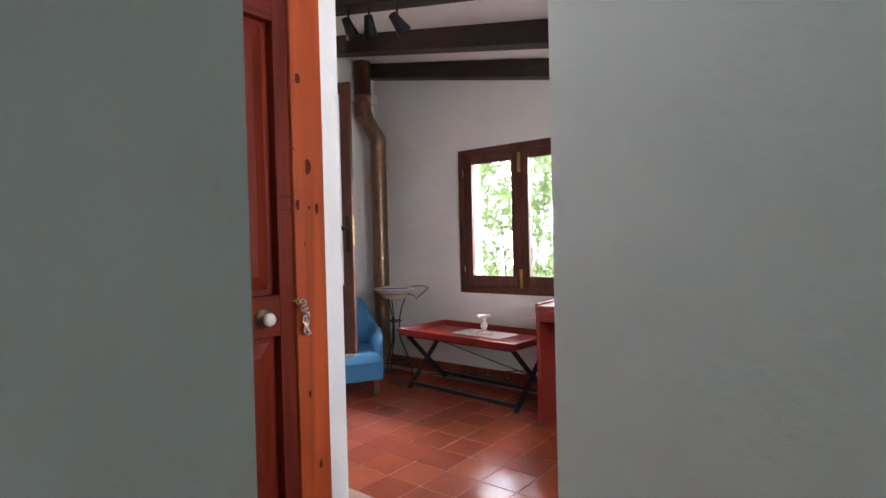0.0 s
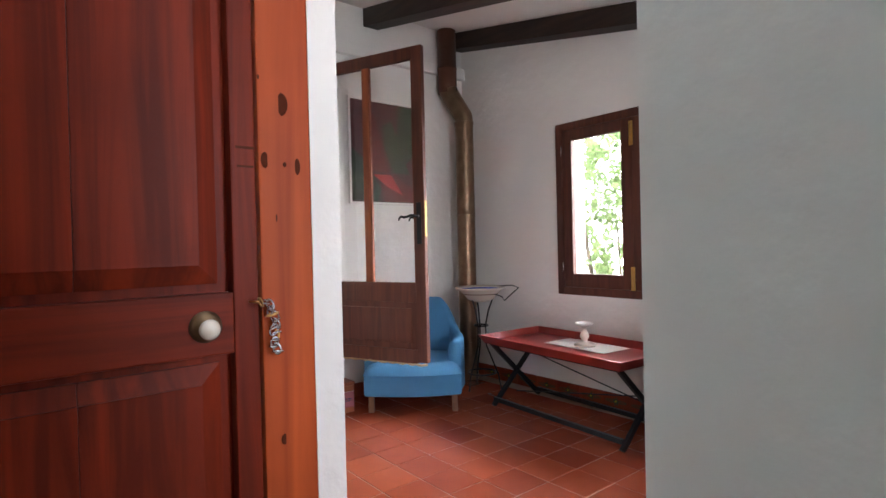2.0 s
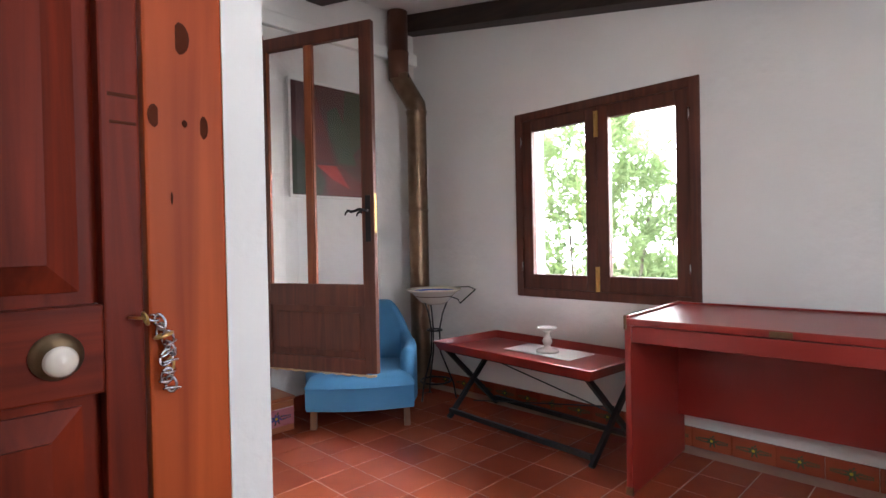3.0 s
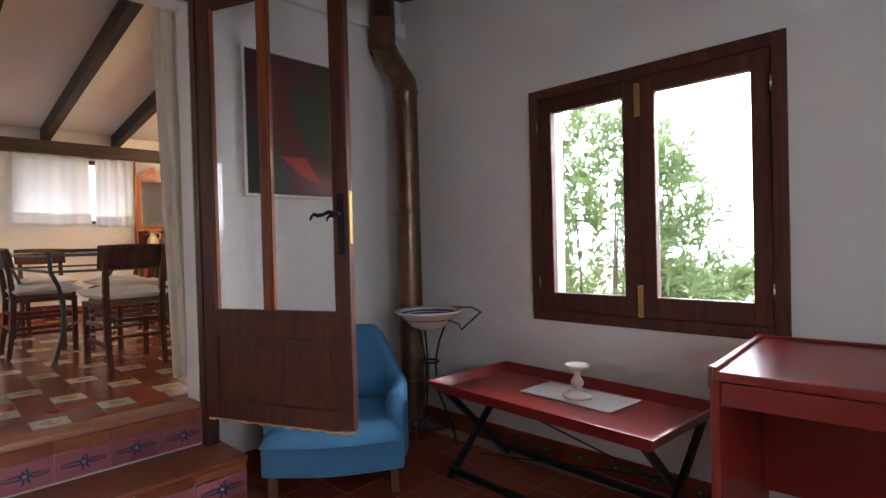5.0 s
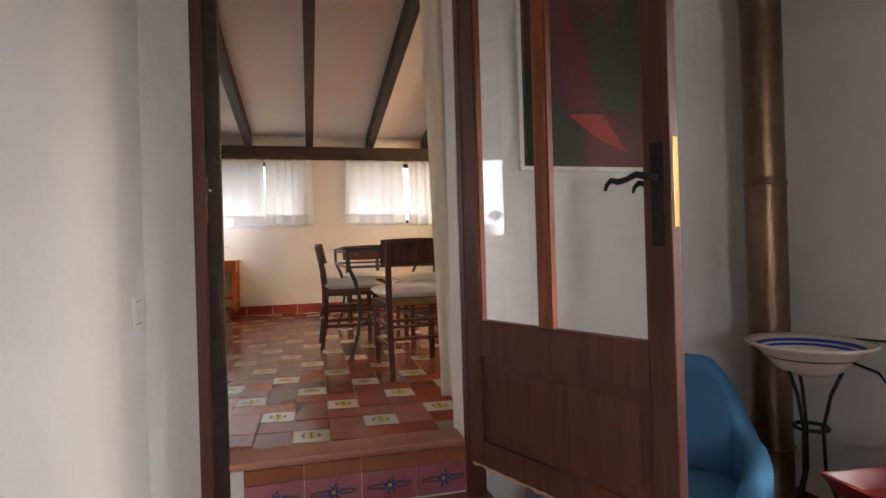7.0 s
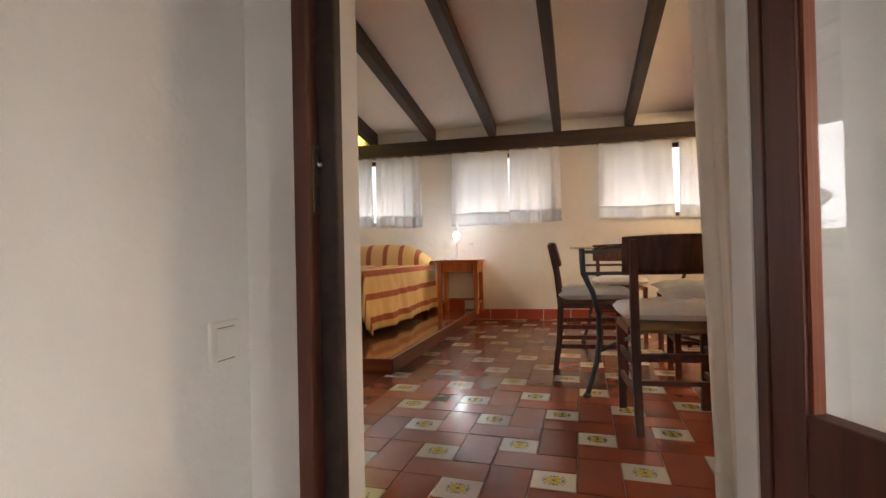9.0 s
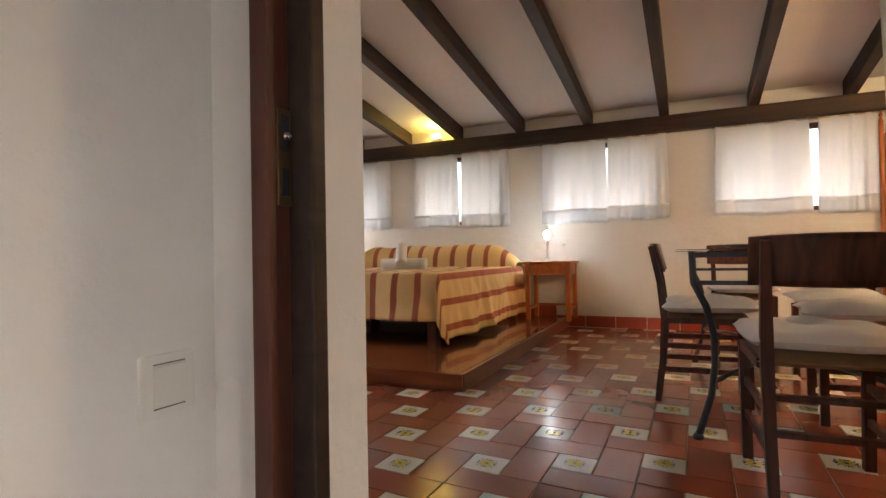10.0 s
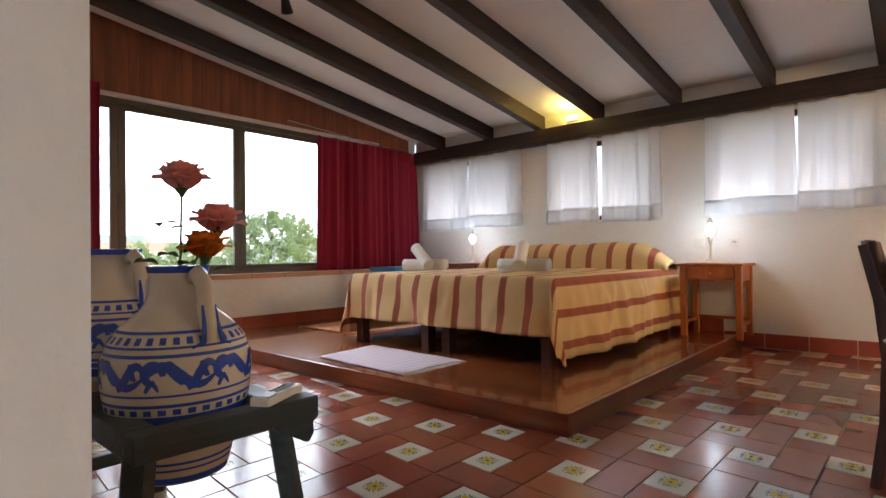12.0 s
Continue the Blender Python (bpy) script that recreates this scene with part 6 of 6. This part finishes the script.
def water_jar(m, label, tall=1.0):
    t = thing("water_jar", m, label, "jar", "jars in the stand")
    bm = bmesh.new()
    prof = [(0.001, 0.045)] + [(jar_r(0.045 + 0.47 * k / 60), 0.045 + 0.47 * k / 60) for k in range(61)] + [(0.058, 0.517), (0.048, 0.50), (0.046, 0.45)]
    lathe(bm, prof, 56)
    part("body", bm, CERAMIC, t, smooth=True)

    def band(z0_, z1_, a0=0.0, a1=2 * math.pi, up=0.0008, mat=BLUE_GLAZE, name="painted_band"):
        bm = bmesh.new()
        n_ = max(2, int((a1 - a0) / 0.1))
        sheet(bm, lambda a, b: ((jar_r(z0_ + (z1_ - z0_) * b) + up) * math.cos(a0 + (a1 - a0) * a), (jar_r(z0_ + (z1_ - z0_) * b) + up) * math.sin(a0 + (a1 - a0) * a), z0_ + (z1_ - z0_) * b), n_, 4)
        return part(name, bm, mat, t, smooth=True)

    band(0.047, 0.17, up=0.0004, mat=RAW_CLAY, name="unglazed_foot")
    for a, b in ((0.048, 0.062), (0.076, 0.081), (0.090, 0.096), (0.183, 0.205), (0.224, 0.231), (0.246, 0.251), (0.326, 0.333), (0.343, 0.348), (0.372, 0.378), (0.500, 0.516)):
        band(a, b)
    bm = bmesh.new()
    for k in range(34):
        a0 = 2 * math.pi * k / 34
        for za, zb, fr in ((0.208, 0.220, 0.55), (0.352, 0.366, 0.5)):
            r0, r1 = jar_r(za) + 0.0009, jar_r(zb) + 0.0009
            w_ = math.pi / 34 * fr * 2
            bm.faces.new([bm.verts.new(p) for p in ((r0 * math.cos(a0), r0 * math.sin(a0), za), (r0 * math.cos(a0 + w_), r0 * math.sin(a0 + w_), za), (r1 * math.cos(a0 + w_), r1 * math.sin(a0 + w_), zb), (r1 * math.cos(a0), r1 * math.sin(a0), zb))])
    part("dash_band", bm, BLUE_GLAZE, t, kind="stuff")
    # scrolls
    bm = bmesh.new()

    def stroke(pts, w0):
        prev = None
        for i, (a, z) in enumerate(pts):
            k = i / (len(pts) - 1)
            w_ = w0 * math.sin(math.pi * min(1, 0.12 + 0.88 * k)) ** 0.7 + 0.0015
            j = min(i + 1, len(pts) - 1)
            i0 = max(i - 1, 0)
            da, dz = (pts[j][0] - pts[i0][0]) * 0.158, pts[j][1] - pts[i0][1]
            ln = math.hypot(da, dz) or 1
            na, nz = -dz / ln * w_ / 0.158, da / ln * w_
            cur = []
            for s in (-1, 1):
                aa, zz = a + s * na, min(0.322, max(0.255, z + s * nz))
                r = jar_r(zz) + 0.0012
                cur.append(bm.verts.new((r * math.cos(aa), r * math.sin(aa), zz)))
            if prev:
                bm.faces.new((prev[0], cur[0], cur[1], prev[1]))
            prev = cur

    nrep = 7
    for k in range(nrep):
        c = 2 * math.pi * k / nrep
        stroke([(c + 2 * math.pi / nrep * i / 16, 0.289 + 0.021 * math.sin(2 * math.pi * i / 16)) for i in range(17)], 0.0095)
    for k in range(nrep):
        c = 2 * math.pi * k / nrep
        stroke([(c + 0.10 + 0.085 * math.cos(s) * (1 - s / 9) * 1.6, 0.291 + 0.026 * math.sin(s) * (1 - s / 9)) for s in [i * 0.28 for i in range(20)]], 0.0085)
        stroke([(c - 0.38 + 0.42 * i / 12, 0.263 + 0.045 * math.sin(i / 12 * 2.4) ** 2 + 0.006 * i / 12) for i in range(13)], 0.008)
        stroke([(c + 0.26 + 0.20 * i / 8, 0.315 - 0.045 * (i / 8) ** 1.5) for i in range(9)], 0.010)
        stroke([(c - 0.20 + 0.10 * i / 8, 0.316 - 0.03 * math.sin(i / 8 * 2)) for i in range(9)], 0.005)
        stroke([(c + 0.02 + 0.16 * i / 8, 0.258 + 0.018 * math.sin(i / 8 * 3.1)) for i in range(9)], 0.004)
    part("scroll_band", bm, BLUE_GLAZE, t, kind="stuff")
    for s in (-1, 1):
        bm = bmesh.new()
        bent(bm, [(s * 0.052, 0, 0.485), (s * 0.085, 0, 0.498), (s * 0.112, 0, 0.475), (s * 0.118, 0, 0.43), (s * 0.128, 0, 0.385), (s * 0.140, 0, 0.35)], [0.013, 0.018, 0.020, 0.019, 0.019, 0.013], 12)
        hd = part("handle", bm, CERAMIC, t, smooth=True)
        for off in (-0.8, 0.8):
            bm = bmesh.new()
            bent(bm, [(s * 0.124 + s * 0.006, off * 0.018, 0.43), (s * 0.138, off * 0.019, 0.39), (s * 0.148, off * 0.028, 0.352), (s * 0.142, off * 0.055, 0.342)], [0.003, 0.005, 0.006, 0.002], 6)
            part("painted_line", bm, BLUE_GLAZE, hd, smooth=True)
    return t


jar1 = water_jar(pose(-4.475, 0.772, 0.67, 0, 0, 95), "blue and white painted water jar with flowers, in the stand")
j2 = copy_thing(jar1, pose(-4.475, 0.345, 0.715, 0, 0, 105))
j2["label"] = "second blue and white water jar, without flowers, in the stand"


def rose(parent, c, r, mat, seed, label):
    rnd = random.Random(seed)
    bm = bmesh.new()
    for ringn, (n_, op, ln) in enumerate(((3, 0.05, 0.95), (4, 0.18, 1.05), (5, 0.38, 1.12), (6, 0.66, 1.15), (7, 1.05, 1.12))):
        for k in range(n_):
            a0 = 2 * math.pi * k / n_ + ringn * 0.5 + rnd.uniform(-0.15, 0.15)
            tilt = op + rnd.uniform(-0.1, 0.1)
            def f(a, b, a0=a0, tilt=tilt, ln=ln):
                w_ = (a - 0.5) * 1.5 * math.sin(math.pi * min(1, 0.15 + 0.75 * b)) * r * 0.95
                bend = tilt * (0.4 + 0.75 * b)
                d = b * ln * r
                rad, z_ = d * math.sin(bend) + 0.1 * r, d * math.cos(bend) * 1.0 - 0.15 * r
                z_ += 0.05 * r * math.sin(a * 9 + seed) * b
                x_, y_ = rad - abs(w_) * 0.35, w_
                return (c[0] + x_ * math.cos(a0) - y_ * math.sin(a0), c[1] + x_ * math.sin(a0) + y_ * math.cos(a0), c[2] + z_)
            sheet(bm, f, 6, 6)
    return part("rose", bm, mat, parent, label, smooth=True)


fl = thing("flowers", pose(-4.475, 0.772, 1.10), "two pink roses and an orange flower standing in the jar", "flowers")
heads = ((-0.005, 0.01, 0.275, 0.060, ROSE, 3, "pink rose"), (-0.105, -0.02, 0.180, 0.064, ROSE, 5, "pink rose with pale edges"), (-0.05, 0.03, 0.115, 0.058, ORANGE_PETAL, 7, "orange flower"))
for x, y, z, r, mt, sd, lb in heads:
    rose(fl, (x, y, z), r, mt, sd, lb)
    bm = bmesh.new()
    bent(bm, [(0, 0, -0.05), (x * 0.3, y, z * 0.4), (x * 0.9, y, z - 0.02)], 0.0028, 6)
    part("stem", bm, LEAF, fl, smooth=True)
    bm = bmesh.new()
    lathe(bm, [(0.003, -0.030), (0.009, -0.020), (0.017, -0.008), (0.022, 0.0)], 10, (x, y, z))
    part("calyx", bm, LEAF, fl, smooth=True)
rnd = random.Random(4)
for x, y, z, a in ((0.02, 0.0, 0.17, 2.6), (0.045, 0.01, 0.175, 1.0), (0.0, 0.02, 0.18, 5.8), (0.01, 0.03, 0.085, 1.8), (0.03, 0.02, 0.07, 3.0), (-0.02, 0.05, 0.12, 4.2), (-0.07, 0.03, 0.07, 2.2), (0.045, 0.0, 0.09, 0.2), (-0.03, 0.0, 0.13, 0.9), (-0.01, 0.01, 0.115, 3.6), (0.0, 0.0, 0.105, 5.2), (-0.04, 0.0, 0.14, 1.7)):
    bm = bmesh.new()
    big = 0.055 if z < 0.15 else 0.034
    def f(p, q):
        w_ = (p - 0.5) * big * 0.75 * math.sin(math.pi * min(1, q * 0.95 + 0.03))
        d = q * big
        return (x + d * math.cos(a) - w_ * math.sin(a), y + d * math.sin(a) + w_ * math.cos(a), z + d * 0.4 - 6 * d * d + abs(w_) * 0.4)
    sheet(bm, f, 4, 6)
    part("leaf", bm, LEAF, fl, smooth=True)

rc = thing("remote_control", pose(-4.62, 0.955, F + 0.456, 0, 0, 28), "white air conditioning remote control lying on the painted stand", "remote control")
boxes("body", [(-0.075, 0.075, -0.024, 0.024, 0, 0.020)], WHITE_PLASTIC, rc, bevel=0.006)
boxes("display", [(0.025, 0.065, -0.017, 0.017, 0.0195, 0.0212)], DARK_PLASTIC, rc)
for i in range(5):
    for j in range(2):
        boxes("button", [(-0.06 + 0.016 * i, -0.05 + 0.016 * i, -0.014 + 0.016 * j, -0.004 + 0.016 * j, 0.0195, 0.0222)], IRON, rc, bevel=0.001)

# ---- tiles of floors and skirtings ----
# lower room: square tiles on a 0.2175 m grid
G = 0.2175
tile = plain_tile("low_tile", G - 0.0045, G - 0.0045, 0.012, TERRACOTTA, 0.0012)
rt = random.Random(12)
for i in range(-9, 6):
    for j in range(-6, 4):
        cx, cy = -2.005 + G * (i + 0.5), 3.083 + G * (j + 0.5)
        if cx < D0 + 0.06 or cy > N - 0.05 or (cx < -3.64 and 1.45 < cy < 2.5) or (cx > -0.75 and cy < 1.2):
            continue
        if cy < 1.31 and cx < -1.5:
            continue
        piece("tile", tile, floor_low, pose(cx, cy, -0.012 + rt.uniform(-0.0006, 0.0006), rt.uniform(-0.12, 0.12), rt.uniform(-0.12, 0.12), rt.uniform(-0.25, 0.25)))

# bedroom: windmill of clay bricks round white glazed inserts, turned a little from the walls
U = 0.1487
turn = Matrix(((0.1478 / U, 0.0139 / U, 0, -5.7085), (-0.0015 / U, 0.1485 / U, 0, 1.1235), (0, 0, 1, 0), (0, 0, 0, 1)))   # the tiler's lines run a little askew
askew = turn.to_3x3()


def floor_mesh(name, hx, hy, bevel, mats, flower=False):
    bm = bmesh.new()
    box(bm, -hx, hx, -hy, hy, 0, 0.012)
    bmesh.ops.bevel(bm, geom=[e for e in bm.edges if all(v.co.z > 0.006 for v in e.verts)], offset=bevel, segments=1, affect="EDGES")
    if flower:
        for k in range(4):
            a = math.pi / 4 + k * math.pi / 2
            oval(bm, 0.019 * math.cos(a), 0.019 * math.sin(a), 0.0126, 0.016, 0.0112, a, 1, 10)
            oval(bm, 0.041 * math.cos(a), 0.041 * math.sin(a), 0.0126, 0.006, 0.003, a + 0.8, 2, 6)
            a += math.pi / 4
            oval(bm, 0.030 * math.cos(a), 0.030 * math.sin(a), 0.0126, 0.013, 0.0028, a, 2, 6)
            for q_ in (-0.5, 0.5):
                oval(bm, 0.034 * math.cos(a + q_ * 0.6), 0.034 * math.sin(a + q_ * 0.6), 0.0126, 0.009, 0.0032, a + q_ * 1.6, 2, 6)
        oval(bm, 0, 0, 0.0130, 0.007, 0.007, 0, 2, 8)
    for v in bm.verts:
        v.co = askew @ v.co
    return shared(name, bm, mats)


JOINT = 0.0023
brick_me = {0: floor_mesh("floor_brick", U - JOINT, U / 2 - JOINT, 0.0015, [TERRACOTTA_UP]), 90: floor_mesh("floor_brick_across", U / 2 - JOINT, U - JOINT, 0.0015, [TERRACOTTA_UP])}
insert_me = {0: floor_mesh("floor_insert", U / 2 - JOINT, U / 2 - JOINT, 0.001, [TILE_WHITE, PETAL, MOTIF_DARK], True)}
bricks, inserts = [], []
for p in range(-24, 24):
    for r in range(-24, 24):
        cx, cy = (2 * p - r) * U, (p + 2 * r) * U
        inserts.append((cx, cy, 0))
        bricks.append((cx - U / 2, cy + U, 0))
        bricks.append((cx + U, cy + U / 2, 90))


def on_floor(v):
    return W + 0.04 < v.x < D1 - 0.0 and S + 0.05 < v.y < 5.4 and not (v.x < -6.06 and v.y < 0.87)


def near(v):
    return (v - Vector((-5.2, 1.6, 0))).length


for kind_, lst, me in (("brick", bricks, brick_me), ("insert", inserts, insert_me)):
    got = []
    for cx, cy, a in lst:
        v = turn @ Vector((cx, cy, 0))
        if on_floor(v):
            got.append((near(v), cx, cy, a))
    got.sort()
    top_ = 300 if kind_ == "brick" else 230
    for _, cx, cy, a in got[:top_]:
        piece(kind_, me[a], floor_up, Matrix.Translation(turn @ Vector((cx, cy, 0))) @ pose(0, 0, F - 0.012 + rt.uniform(-0.0007, 0.0007), rt.uniform(-0.20, 0.20), rt.uniform(-0.20, 0.20), rt.uniform(-0.35, 0.35)))
    rest = bmesh.new()
    vs, fs, mi = [], [], []
    for _, cx, cy, a in got[top_:]:
        m = Matrix.Translation(turn @ Vector((cx, cy, 0))) @ pose(0, 0, F - 0.012, rt.uniform(-0.20, 0.20), rt.uniform(-0.20, 0.20), 0)
        b = len(vs)
        vs += [m @ v.co for v in me[a].vertices]
        for pl in me[a].polygons:
            fs.append([b + i for i in pl.vertices])
            mi.append(pl.material_index)
    rest.free()
    if vs:
        far = bpy.data.meshes.new("far_" + kind_)
        far.from_pydata(vs, [], fs)
        for mt in me[0].materials:
            far.materials.append(mt)
        far.polygons.foreach_set("material_index", mi)
        tagged(new("far_tiles", far), kind="stuff").parent = floor_up

# skirtings
sk = tagged(new("skirting"), kind=S_)
sk_me = flower_tile("skirting_tile", 0.198, 0.105, 0.012, [TERRACOTTA, MOTIF_DARK, MOTIF_DARK, PETAL])
x = -3.82
while x < 1.0:
    piece("tile", sk_me, sk, Matrix.Translation((x, N, 0.0525)) @ ZN)
    x += 0.2
red_me = plain_tile("red_tile", 0.295, 0.115, 0.012, SKIRT_RED)
y = S + 0.17
while y < 5.3:
    piece("tile", red_me, sk, Matrix.Translation((W, y, F + 0.0575 + (0.10 if y < 0.85 else 0))) @ ZY)
    y += 0.30
x = W + 0.17
while x < D1 - 0.1:
    piece("tile", red_me, sk, Matrix.Translation((x, S, F + 0.0575 + (0.10 if x < -6.1 else 0))) @ Matrix(((-1, 0, 0, 0), (0, 0, 1, 0), (0, 1, 0, 0), (0, 0, 0, 1))))
    x += 0.30
y = S + 0.17
while y < 1.4:
    piece("tile", red_me, sk, Matrix.Translation((D1, y, F + 0.0575)) @ Matrix(((0, 0, -1, 0), (-1, 0, 0, 0), (0, 1, 0, 0), (0, 0, 0, 1))))
    y += 0.30

# the plan above is drawn a little small: bring everything to its true size
for ob in scene.objects:
    if ob.parent is None and ob is not cam:
        ob.matrix_basis = Matrix.Scale(GROW, 4) @ ob.matrix_basis
